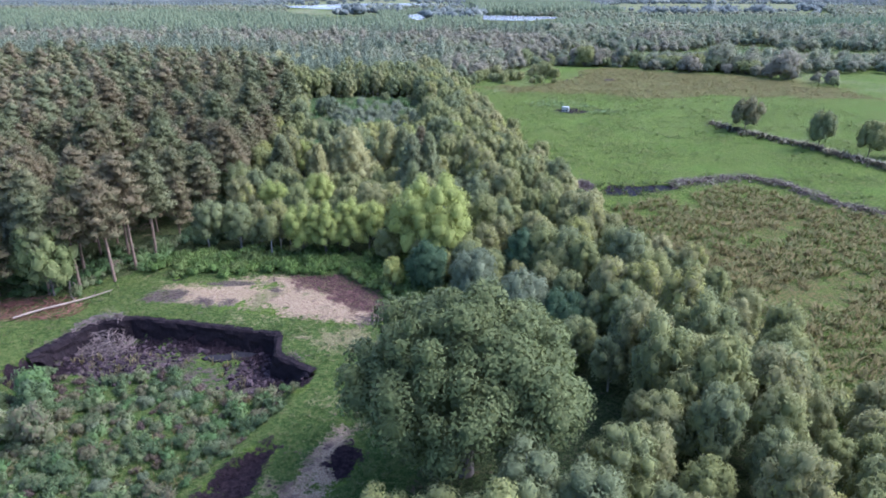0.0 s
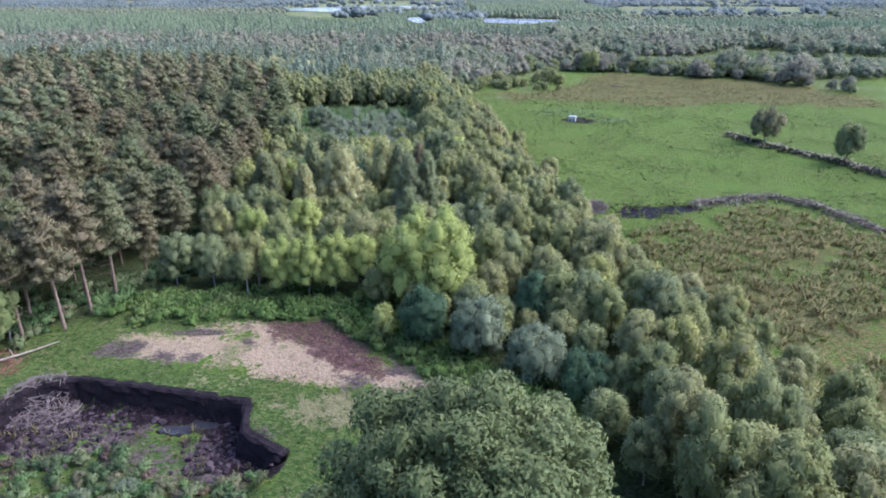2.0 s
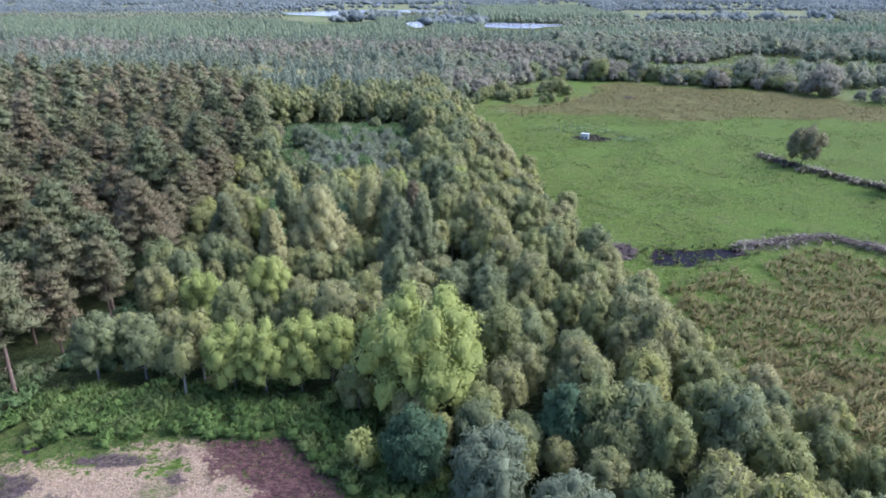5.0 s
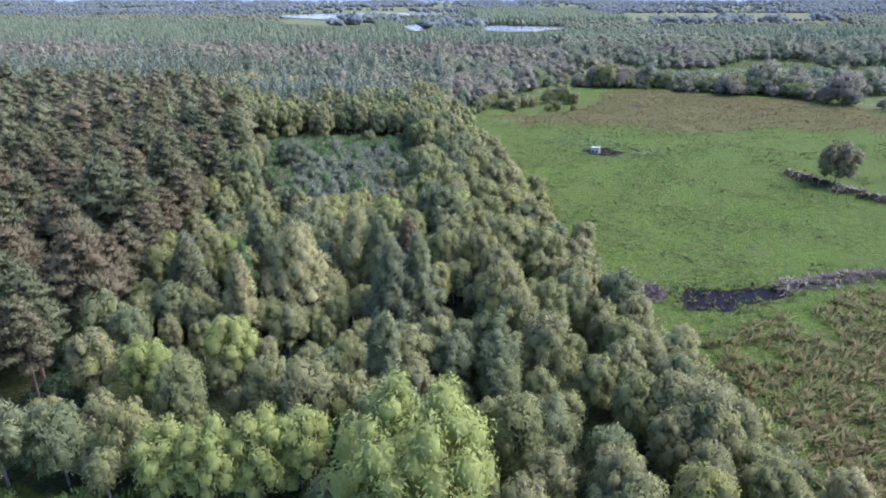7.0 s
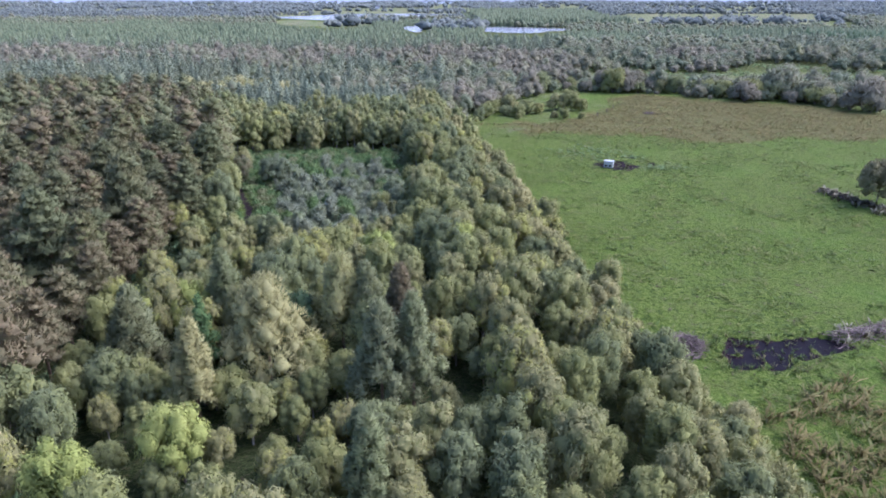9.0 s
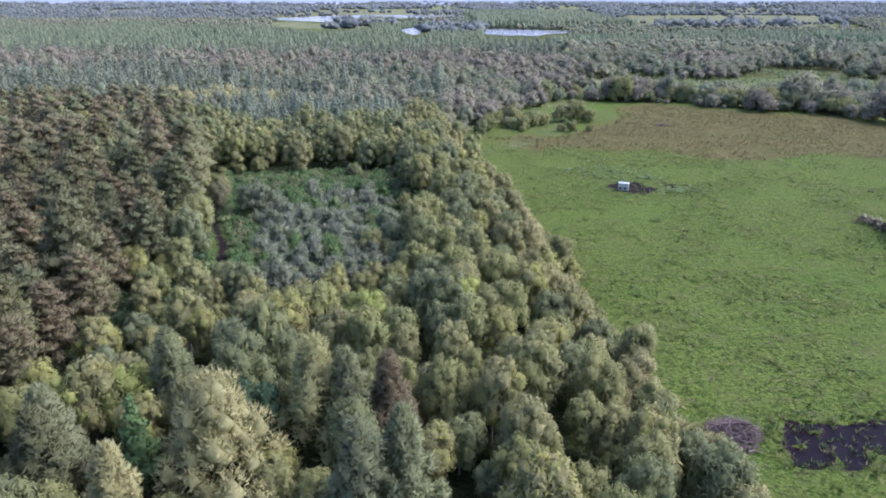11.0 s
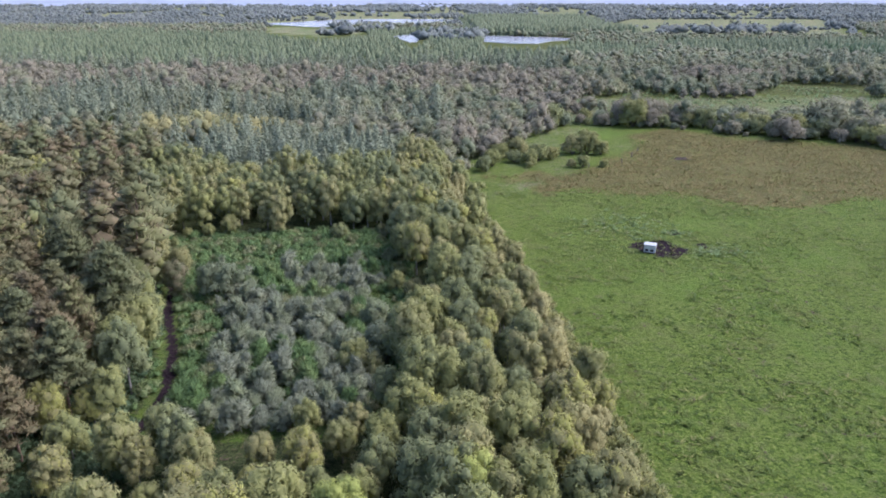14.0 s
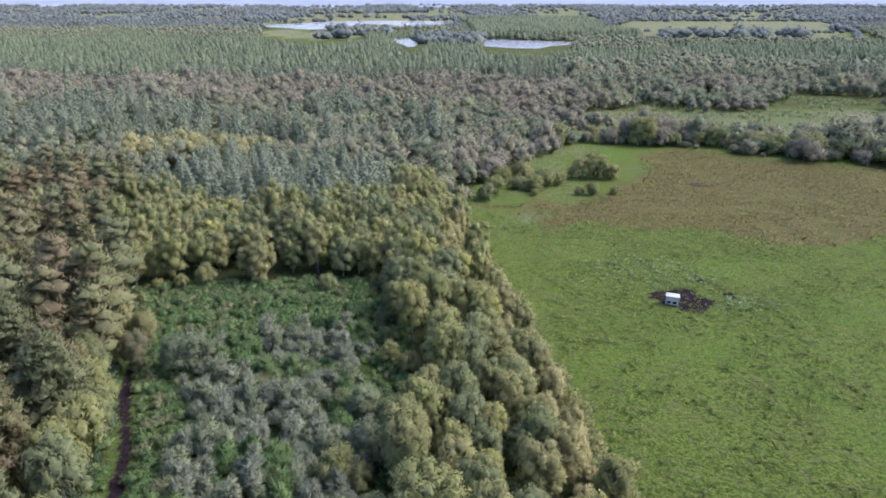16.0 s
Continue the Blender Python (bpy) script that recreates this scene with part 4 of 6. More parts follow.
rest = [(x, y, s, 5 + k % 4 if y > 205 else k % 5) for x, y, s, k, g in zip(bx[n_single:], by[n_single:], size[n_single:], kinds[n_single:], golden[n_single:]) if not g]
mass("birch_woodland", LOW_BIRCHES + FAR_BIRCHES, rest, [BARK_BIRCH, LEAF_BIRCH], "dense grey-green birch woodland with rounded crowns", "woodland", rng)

# ---- trees: the pine wood ----
px, py = scatter(-215, -34, 68, 262, 4.6, rng)
left_edge = np.interp(py, [68, 78, 86, 150, 178, 200, 215, 262], [-45, -38.6, -35.4, -34.6, -39, -46, -58, -68])
FRONT_PINES = [(-43.2, 72.4, 11.2), (-40.2, 74.8, 13.4), (-39.2, 78.6, 15.6), (-44.8, 76.6, 14.2), (-38.2, 82.6, 14.6), (-48.5, 74.8, 13.8), (-52.5, 77.5, 14.6)]
keep = np.all([np.hypot(px - a, py - b) > 2.9 for a, b, _ in FRONT_PINES], axis=0)
keep &= (px < left_edge) & (px > -0.74 * py - 30) & (sdist(SPRUCE_BLOCK, px, py) > 2) & ((py > 72) | (px < -46))
px, py = px[keep], py[keep]
order = np.argsort(np.where((px > -80) & (py < 180), 0, 1) + rng.uniform(0, 0.5, len(px)))
px, py = px[order], py[order]
PINES = [pine(200 + i, h=rng.uniform(12.4, 14.8), n=3800, boughs=36, length=0.55, width=0.16, foot=rng.uniform(0.2, 0.34), reach=rng.uniform(2.6, 3.3)) for i in range(6)]
masters = [tree_thing("pine_tree", s, BARK_PINE, LEAF_PINE, "tall pine with a reddish bare stem and brown-green needles", "tree", "pines of the plantation") for s in PINES]
size = rng.uniform(0.74, 1.12, len(px))
size = np.where(px < -60, size * 0.94, size)
kinds = rng.integers(0, 6, len(px))
n_single = 280
plant(masters, list(zip(px[:n_single], py[:n_single], size[:n_single], kinds[:n_single])), rng)
for i, (x, y, ht) in enumerate(FRONT_PINES):
    ob = tree_thing("pine_tree", pine(260 + i, h=ht, n=3400, boughs=32, length=0.5, width=0.15, foot=0.62 if i == 0 else 0.4 if i < 5 else 0.5, reach=1.9 if i == 0 else 2.9), BARK_PINE, LEAF_PINE, "pine with a long bare reddish stem on the wood's front", "tree", "bare-stemmed pines at the wood's front")
    ob.matrix_world = place_m(x, y, i * 1.3, 1.0)
LOW_PINES = [pine(230 + i, h=rng.uniform(12.5, 14.5), n=520, boughs=18, length=0.75, width=0.26, limbs=False, foot=0.25, reach=2.9) for i in range(4)]
MIX_BROAD = [broadleaf(240 + i, h=rng.uniform(9, 11), r=2.4, lobe_n=13, n=320, length=0.7, width=0.28, limbs=0, bare=0.04, lobe_r=(0.7, 1.15)) for i in range(2)]
rest = [(x, y, s, k % 4) for x, y, s, k in zip(px[n_single:], py[n_single:], size[n_single:], kinds[n_single:])]
mixed = [(y > 175 and rng.uniform() < 0.35) for _, y, *_ in rest]
mass("pine_woodland", LOW_PINES, [r for r, b in zip(rest, mixed) if not b], [BARK_PINE, LEAF_PINE], "brown-green pine plantation with flat-tiered crowns", "woodland", rng)
mass("mixed_woodland", MIX_BROAD, [(*r[:3], r[3] % 2) for r, b in zip(rest, mixed) if b], [BARK_BIRCH, LEAF_BIRCH], "birches scattered among the pines", "woodland", rng)

# ---- trees: the young spruce block ----
sx, sy = scatter(-70, -8, 236, 300, 4.7, rng, 0.36)
keep = sdist(SPRUCE_BLOCK, sx, sy) < 0
sx, sy = sx[keep], sy[keep]
LEAF_BLOCK = leaf_material("young_spruce_needles", [(0.0, (0.26, 0.3, 0.195)), (0.5, (0.3, 0.335, 0.215)), (1.0, (0.32, 0.34, 0.2))], 0.7, 0.25, 0.3, 0.5)
SPRUCES = [soft_conifer(300 + i, rng.uniform(8.5, 11.5), 3.2, 30, 1300, 0.55, 0.2) for i in range(4)]
masters = [tree_thing("spruce_tree", s, BARK_GREY, LEAF_BLOCK, "blue-green young spruce with drooping tiers in a planted block", "tree", "spruces of the young block") for s in SPRUCES]
plant(masters, [(x, y, rng.uniform(0.8, 1.1), int(rng.integers(0, 4))) for x, y in zip(sx, sy)], rng)


# ---- trees that stand out ----
def single(name, shape, bark, leaf, x, y, size, label, category="tree", turn=0.0, group=""):
    ob = tree_thing(name, shape, bark, leaf, label, category, group)
    ob.matrix_world = place_m(x, y, turn, size)
    return ob


def great_oak(seed):
    """A broad domed crown of many leafy lobes on a short forked trunk."""
    rng = np.random.default_rng(seed)
    wood, leaves, lobes = Soup(), Soup(), []
    wood.add(*tube([(0, 0, -0.4), (0.1, 0, 1.6), (0.2, 0.1, 4)], [0.75, 0.55, 0.5], 10))
    for i in range(150):
        f = (i + 0.5) / 150
        zz = 1.0 - 1.4 * f
        a = i * 2.39996 + rng.uniform(-0.3, 0.3)
        rr = math.sqrt(max(0.0, 1 - zz * zz)) if zz > -0.2 else 0.95 - (-0.2 - zz) * 0.8
        k = rng.uniform(0.74, 1.1)
        q = rng.uniform(0.65, 1.6)
        c = (7.3 * rr * k * math.cos(a), 6.6 * rr * k * math.sin(a), 7.1 + 5.4 * zz * k)
        lobes.append([*c, q, q, q * rng.uniform(0.8, 1.1)])
        if i % 10 == 0:
            wood.add(*tube([(0.2, 0.1, 3.6), (c[0] * 0.4, c[1] * 0.4, 3.6 + (c[2] - 3.6) * 0.5), c], [0.26, 0.16, 0.05], 5))
    lobes.append([0, 0, 7.0, 5.0, 4.8, 4.2])
    leaves.add(**cores(lobes, 0.6, False, 0.15))
    leaves.add(**sprays(rng, lobes, 62000, 0.3, 0.15, 0.3, 0.55, -0.6, False, (0, 0, 5, 7, 7, 7)))
    return wood, leaves


for i, (x, y, ht) in enumerate([(5.0, 31.4, 9.6), (8.4, 30.6, 8.8), (-3.6, 31.2, 6.2), (-0.4, 30.4, 6.8), (11.2, 34.5, 8.6), (2.4, 29.2, 7.2), (-6.2, 29.6, 5.2)]):
    single("birch_tree", broadleaf(170 + i, h=ht, r=2.1, lobe_n=22, n=5000, length=0.28, width=0.1, bare=0.1), BARK_BIRCH, LEAF_BIRCH, x, y, 1.0, "grey-green birch crowding round the oak", group="birches round the oak")
single("oak_tree", great_oak(5), BARK_GREY, LEAF_OAK, 1.6, 40.3, 1.04, "large broad-crowned oak with olive-green leaves at the bog's edge")
single("willow_tree", broadleaf(11, h=11.0, r=4.6, lobe_n=44, n=9000, length=0.36, width=0.13, bare=0.06, lobe_r=(0.8, 1.3)), BARK_GREY, LEAF_YELLOW, -1.5, 79.8, 1.12, "bright yellow-green willow rising above the birches")
for i, (x, y, s, ht) in enumerate([(-15.6, 82.6, 0.8, 8.6), (-12.6, 83.4, 0.72, 8.4), (-18.6, 83.2, 0.6, 8.0), (-10, 84.5, 0.8, 8.2)]):
    single("willow_tree", broadleaf(20 + i, h=ht, r=2.2, lobe_n=22, n=4000, length=0.3, width=0.11, bare=0.1), BARK_GREY, LEAF_YELLOW, x, y, 0.95, "yellow-green willow at the front of the wood", group="yellow willows at the wood's front")
single("willow_bush", bush(31, 4.4, 1.7, 9, 700), BARK_GREY, LEAF_YELLOW, -6, 72.3, 0.95, "small yellow-green willow bush beside the bare peat", "bush")
single("holly_tree", broadleaf(32, h=6.2, r=2.2, lobe_n=34, length=0.34, width=0.13, n=4600, bare=0.05), BARK_GREY, LEAF_DARK, -2.0, 71.2, 1.0, "dark green dense holly at the wood's front")
single("sallow_tree", broadleaf(33, h=6.6, r=2.6, lobe_n=36, length=0.36, width=0.13, n=5200, bare=0.02), BARK_GREY, LEAF_SALLOW, 3.4, 69.2, 1.0, "grey-leaved rounded sallow at the wood's front", group="grey sallows at the wood's front")
single("sallow_tree", broadleaf(34, h=5.4, r=2.9, lobe_n=36, length=0.36, width=0.13, n=5200, bare=0.02), BARK_GREY, LEAF_SALLOW, 8.6, 65.2, 1.0, "grey-leaved rounded sallow at the wood's front", group="grey sallows at the wood's front")
single("sallow_tree", broadleaf(35, h=4.6, r=2.6, lobe_n=28, length=0.36, width=0.13, n=3600, bare=0.02), BARK_GREY, LEAF_DARK, 13, 61.5, 1.0, "low dark green sallow in a gap of the wood")
single("holly_tree", broadleaf(36, h=7.4, r=1.7, lobe_n=28, length=0.34, width=0.13, n=3200, bare=0.05), BARK_GREY, LEAF_DARK, 9.5, 73.5, 1.0, "dark green narrow holly among birches")
single("birch_tree", broadleaf(37, h=6.2, r=1.0, lobe_n=16, length=0.3, width=0.11, n=1200, bare=0.42, lobe_r=(0.5, 0.8)), BARK_BIRCH, LEAF_BIRCH, -22.6, 82, 1.0, "thin young birch with a pale bare stem")
LEAF_PALE_PINE = leaf_material("pale_pine_needles", [(0.0, (0.41, 0.405, 0.165)), (0.5, (0.46, 0.425, 0.185)), (1.0, (0.43, 0.43, 0.17))], 0.6, 0.35)
LEAF_GREY_PINE = leaf_material("grey_pine_needles", [(0.0, (0.27, 0.3, 0.145)), (0.5, (0.3, 0.31, 0.155)), (1.0, (0.29, 0.32, 0.14))], 0.6, 0.35, 0.5)


def young_pine(seed, h, r=2.4):
    """A young pine of upswept leafy shoots, brown below."""
    rng = np.random.default_rng(seed)
    wood, leaves, lobes = Soup(), Soup(), []
    wood.add(*tube([(0, 0, -0.3), (0, 0, h * 0.5), (0, 0, h)], [0.14, 0.09, 0.02], 5))
    for i in range(44):
        f = (i + 0.5) / 44
        a, rad = i * 2.4 + rng.uniform(-0.4, 0.4), 1.2 * r * (1 - f) ** 0.75 * rng.uniform(0.5, 1.0)
        q = r * rng.uniform(0.17, 0.28)
        lobes.append([rad * math.cos(a), rad * math.sin(a), h * (0.2 + 0.76 * f), q, q, q * 1.5])
    lobes.append([0, 0, h * 0.48, r * 0.45, r * 0.45, h * 0.34])
    leaves.add(**cores(lobes, 0.75, None))
    leaves.add(**sprays(rng, lobes, 7500, 0.4, 0.09, -1.4, 0.5, -0.6, True, (0, 0, h * 0.4, 2, 2, h * 0.5)))
    return wood, leaves


for i, (x, y, ht, rr, leaf) in enumerate([(-15.8, 113.4, 8.7, 3.7, LEAF_PALE_PINE), (-9.8, 119, 8.6, 3.3, LEAF_PALE_PINE), (-7.2, 118.3, 8.6, 1.9, LEAF_GREY_PINE), (-5, 108.5, 9.2, 2.3, LEAF_GREY_PINE), (-2.4, 109.5, 9.4, 2.1, LEAF_GREY_PINE),
                                          (-28, 114, 8.4, 2.2, LEAF_GREY_PINE), (-22, 121.5, 8.6, 2.0, LEAF_GREY_PINE), (-4.5, 94, 8.6, 1.7, LEAF_GREY_PINE), (-3.8, 117.3, 8.6, 2.0, LEAF_PINE), (-20.6, 107.8, 8.0, 1.9, LEAF_PALE_PINE), (-27.4, 111.8, 7.8, 2.2, LEAF_PINE)]):
    single("young_pine", young_pine(400 + i, ht, rr), BARK_PINE, leaf, x, y, 1.16, "young self-sown pine with upswept shoots among birches", group="young pines in the wood")
rng = np.random.default_rng(23)
low = [broadleaf(450 + i, h=4.6, r=1.7, lobe_n=14, n=1700, length=0.32, width=0.12, bare=0.05) for i in range(3)]
masters = [tree_thing("birch_tree", s, BARK_BIRCH, LEAF_BIRCH, "low young birch in front of the self-sown pines", "tree", "low birches round the young pines") for s in low]
plant(masters, [(sx + dx, sy - dy, rng.uniform(0.7, 1.1), int(rng.integers(0, 3))) for sx, sy in ((-15.8, 113.4), (-9.8, 119), (-5, 108.5), (-2.4, 109.5), (-21.8, 114), (-28, 114)) for dx, dy in ((-2.4, 4.6), (2.2, 4.9), (0, 6.8))], rng)
single("spruce_tree", soft_conifer(430, 8.6, 2.0, 18, 1500, 0.5, 0.2), BARK_GREY, LEAF_LOW, -21.8, 114, 1.03, "fresh green young spruce among birches")
single("rowan_tree", broadleaf(431, h=7.6, r=2.2, lobe_n=20, n=1800, bare=0.1), BARK_GREY, LEAF_DARK, -14.6, 118.1, 1.0, "dark green rowan among young pines")
for i, (x, y, ht) in enumerate([(-25, 95.5, 7.4), (-19, 99.8, 7.2), (-29, 119, 7.6), (-26, 120.7, 7.6), (2.4, 139, 8.0), (-7.6, 135, 7.8)]):
    single("willow_tree", broadleaf(440 + i, h=ht, r=2.2, lobe_n=22, n=4000, length=0.3, width=0.11, bare=0.1), BARK_GREY, LEAF_YELLOW, x, y, 1.0, "yellow-green willow standing among the birches", group="yellow willows in the wood")
single("sallow_tree", broadleaf(50, h=6.0, r=3.0, lobe_n=18, n=2400, bare=0.02), BARK_BIRCH, LEAF_SALLOW, -31.3, 182.7, 1.0, "grey rounded sallow at the clearing's side")
single("spruce_tree", soft_conifer(432, 11.5, 3.2, 26, 2600, 0.6, 0.22), BARK_GREY, LEAF_SPRUCE, -55.5, 81.5, 1.0, "blue-grey spruce at the front of the pines")
LEAF_BEECH = leaf_material("beech_leaves", [(0.0, (0.17, 0.245, 0.075)), (0.5, (0.215, 0.285, 0.085)), (1.0, (0.26, 0.28, 0.1))], 0.65, 0.3)
BEECH = broadleaf(51, h=9.0, r=3.1, lobe_n=34, n=4200, bare=0.06, lobe_r=(0.6, 1.0))
single("beech_tree", BEECH, BARK_GREY, LEAF_BEECH, -45.6, 70.9, 1.05, "fresh green young beech in front of the pines")
for i, (x, y, ht) in enumerate([(-37, 172.5, 7), (-35.5, 165.5, 7.5), (-41.5, 167, 7), (-37.8, 182.5, 6), (-42, 177.5, 6.5), (-40.5, 157, 7), (-37.5, 150, 7.2), (-44.5, 185, 7), (-39.5, 189, 5.5)]):
    single("willow_tree", broadleaf(60 + i, h=ht, r=1.6, lobe_n=16, n=3000, length=0.3, width=0.11, bare=0.08), BARK_GREY, (LEAF_YELLOW if i == 4 else LEAF_HEATH if i % 2 else LEAF_BIRCH), x, y, 0.95, "olive-green young willow along the ditch by the pines", group="young willows along the ditch")

# pasture trees on the field banks
for i, (x, y, s, ht) in enumerate([(81, 179, 1.0, 9.2), (89.6, 157.5, 1.0, 9.4), (97.5, 150.5, 1.0, 8.8), (104, 150, 1.0, 9), (140, 176, 1.1, 9.5)]):
    single("thorn_tree", broadleaf(80 + i, h=ht, r=4.0 if i == 0 else 3.1, lobe_n=34, n=4600, bare=0.12, lobe_r=(0.6, 1.2), limbs=14, droop=0.2, length=0.5, width=0.2), BARK_GREY, LEAF_OAK if i == 0 else LEAF_BIRCH, x, y, s,
           "thorn tree with a dense rounded crown on a field bank", group="thorn trees on the field banks")

# willow bushes at the pasture's far corner and along its far hedge
rng = np.random.default_rng(33)
BUSHES = [bush(500 + i, rng.uniform(2.6, 3.4), rng.uniform(1.9, 2.4), 15, 1100, 0.46, 0.17) for i in range(4)]
spots = [(20.5, 277, 1.15, 0), (24.5, 274.5, 1.22, 1), (27.5, 279, 1.37, 2), (31.5, 281, 1.08, 3), (17, 282, 1.22, 0), (22, 284, 1.37, 1), (38.5, 287, 1.37, 1), (43, 288, 1.44, 2), (46.5, 286, 1.08, 3), (35.5, 271.5, 0.58, 1), (38.3, 270.8, 0.65, 2), (44, 271.5, 0.58, 3),
         (24, 271, 0.50, 0), (14, 272, 0.94, 2), (11.5, 267, 0.94, 1)]
for x in np.arange(36, 152, 3.4):
    base = np.interp(x, [36, 44, 78, 103, 129, 152], [318, 330, 327, 309, 300, 262])
    for row in range(3):
        if (84 < x < 92 and row < 2 and rng.uniform() < 0.8) or rng.uniform() < 0.18:
            continue
        spots.append((x + rng.uniform(-1.2, 1.2), base + 2 + row * 4.5 + rng.uniform(-2.2, 2.2), (rng.uniform(0.55, 1.1) + 1.1 * rng.uniform() ** 3) * (1.25 if x > 100 else 1.0), int(rng.integers(0, 4))))
for leaf, label, pickup in ((LEAF_BIRCH, "rounded grey-green willow bush on the pasture's margin", 0), (LEAF_FAR, "dull olive thorn bush in the pasture's far hedge", 1), (LEAF_GREY, "grey-brown thin bush in the pasture's far hedge", 2)):
    masters = [tree_thing("willow_bush", s, BARK_GREY, leaf, label, "bush", "bushes round the pasture") for s in BUSHES]
    plant(masters, [s for j, s in enumerate(spots) if (0 if j < 15 else (j * 5 + j // 3) % 3) == pickup], rng)

# sallow scrub in the clearing
rng = np.random.default_rng(44)
cx, cy = scatter(-36, -6, 150, 196, 1.7, rng)
keep = (sdist(SALLOWS, cx, cy) < 0.5) & (np.hypot(cx + 31.3, cy - 182.7) > 2)
SCRUB = [bush(520 + i, rng.uniform(1.8, 2.8), rng.uniform(0.9, 1.4), 9, 620, 0.6, 0.12, -1.1, True) for i in range(5)]
green = vnoise(cx, cy, 5, 45) > 0.66
LEAF_SILVER = leaf_material("silver_sallow_leaves", [(0.0, (0.25, 0.275, 0.175)), (0.5, (0.29, 0.31, 0.2)), (1.0, (0.27, 0.305, 0.16))], 0.6, 0.3)
for leaf, lab, sel in ((LEAF_SILVER, "low silver-grey sallow bush in the overgrown clearing", ~green), (LEAF_LOW, "low green willow bush in the overgrown clearing", green)):
    masters = [tree_thing("sallow_bush", s, BARK_GREY, leaf, lab, "bush", "sallow scrub in the clearing") for s in SCRUB]
    plant(masters, [(x, y, rng.uniform(0.7, 1.25), int(rng.integers(0, 5))) for x, y in zip(cx[keep & sel], cy[keep & sel])], rng)
cx, cy = scatter(-52, 0, 150, 212, 2.6, rng, 0.5)
cd = sdist(CLEARING, cx, cy)
keep = (cd < 0.5) & (cd > -4.2) & (ldist(TRACK, cx, cy) > 2.0) & (rng.uniform(0, 1, len(cx)) < 0.62 + 0.1 * cd) & (cy > 160)
RIM = [broadleaf(560 + i, h=rng.uniform(3.0, 4.8), r=rng.uniform(1.2, 1.8), lobe_n=16, n=1500, length=0.34, width=0.13, bare=0.03, lobe_r=(0.45, 0.75)) for i in range(4)]
masters = [tree_thing("birch_tree", s, BARK_BIRCH, LEAF_BIRCH, "low young birch at the rim of the clearing", "tree", "young birches round the clearing") for s in RIM]
plant(masters, [(x, y, rng.uniform(0.6, 1.15), int(rng.integers(0, 4))) for x, y in zip(cx[keep], cy[keep])], rng)
# a few taller sallows along the clearing's inner side
for i, (x, y) in enumerate([(-5.5, 170), (-7.5, 166), (-4.5, 164), (-8.5, 172.5), (-10, 161.5)]):
    single("sallow_tree", broadleaf(90 + i, h=4.6, r=1.8, lobe_n=15, n=1300, bare=0.05), BARK_GREY, (LEAF_BIRCH, LEAF_SALLOW)[i % 2], x, y, 0.95, "rounded sallow on the clearing's inner side", group="sallows beside the clearing")

# scrub in the bog hollow
HSCRUB = [bush(540 + i, rng.uniform(0.9, 1.5), rng.uniform(0.7, 1.0), 9, 800, 0.2, 0.09, -0.5) for i in range(4)]
hx, hy = scatter(-44, -13, 30, 57, 2.3, rng)
keep = (sdist(HOLLOW, hx, hy) < -1.2) & (hy < 55 - 3 * np.abs((hx + 27) / 14)) & (ldist(RUT[:3], hx, hy) > 1.5)
for leaf, lab, sel in ((LEAF_HEATH, "green birch and bramble bush in the cut bog hollow", 0), (LEAF_SALLOW, "grey-green sallow bush in the cut bog hollow", 1)):
    masters = [tree_thing("scrub_bush", s, BARK_GREY, leaf, lab, "bush", "bushes in the bog hollow") for s in HSCRUB]
    plant(masters, [(x, y, rng.uniform(0.6, 1.2), int(rng.integers(0, 4))) for j, (x, y) in enumerate(zip(hx[keep], hy[keep])) if (j * 7 % 6 == 0) == (sel == 1)], rng)
for i, (x, y, ht) in enumerate([(-35, 48.6, 4.4), (-37.5, 52, 3.6), (-33, 45, 4.0), (-36, 44.5, 4.2)]):
    single("birch_tree", broadleaf(70 + i, h=ht, r=1.3, lobe_n=11, n=700, bare=0.05, lobe_r=(0.5, 0.8)), BARK_BIRCH, LEAF_LOW if i % 2 else LEAF_HEATH, x, y, 1.0, "young bushy birch in the bog hollow", group="young birches in the hollow")


# ---- far woods ----
rng = np.random.default_rng(55)


def clump(seed, h, r, k=3, n=30, size=0.5):
    """A distant tree or bush: a domed crown of a few broad clumps reaching to the ground."""
    rng = np.random.default_rng(seed)
    lobes, turn = [], rng.uniform(0, 6.28)
    for i in range(k):
        f = i / max(1, k - 1)
        rad, q = r * (0.08 + 0.48 * f ** 0.5) * rng.uniform(0.8, 1.15), r * rng.uniform(0.46, 0.66)
        lobes.append([rad * math.cos(turn + i * 2.4), rad * math.sin(turn + i * 2.4), h * (0.7 - 0.32 * f) * rng.uniform(0.88, 1.08), q, q, max(q * 0.75, h * rng.uniform(0.2, 0.3))])
    lobes.append([0, 0, h * 0.28, r * 0.62, r * 0.62, h * 0.32])
    leaves = Soup()
    leaves.add(**cores(lobes, 0.7 if n > 100 else 0.85, False if k > 3 else None, 0.2, seed))
    if n:
        leaves.add(**sprays(rng, lobes, n, r * size, r * size * 0.5, 0.6, 0.6, -0.4, False, (0, 0, h * 0.3, r, r, h * 0.5)))
    return Soup(), leaves


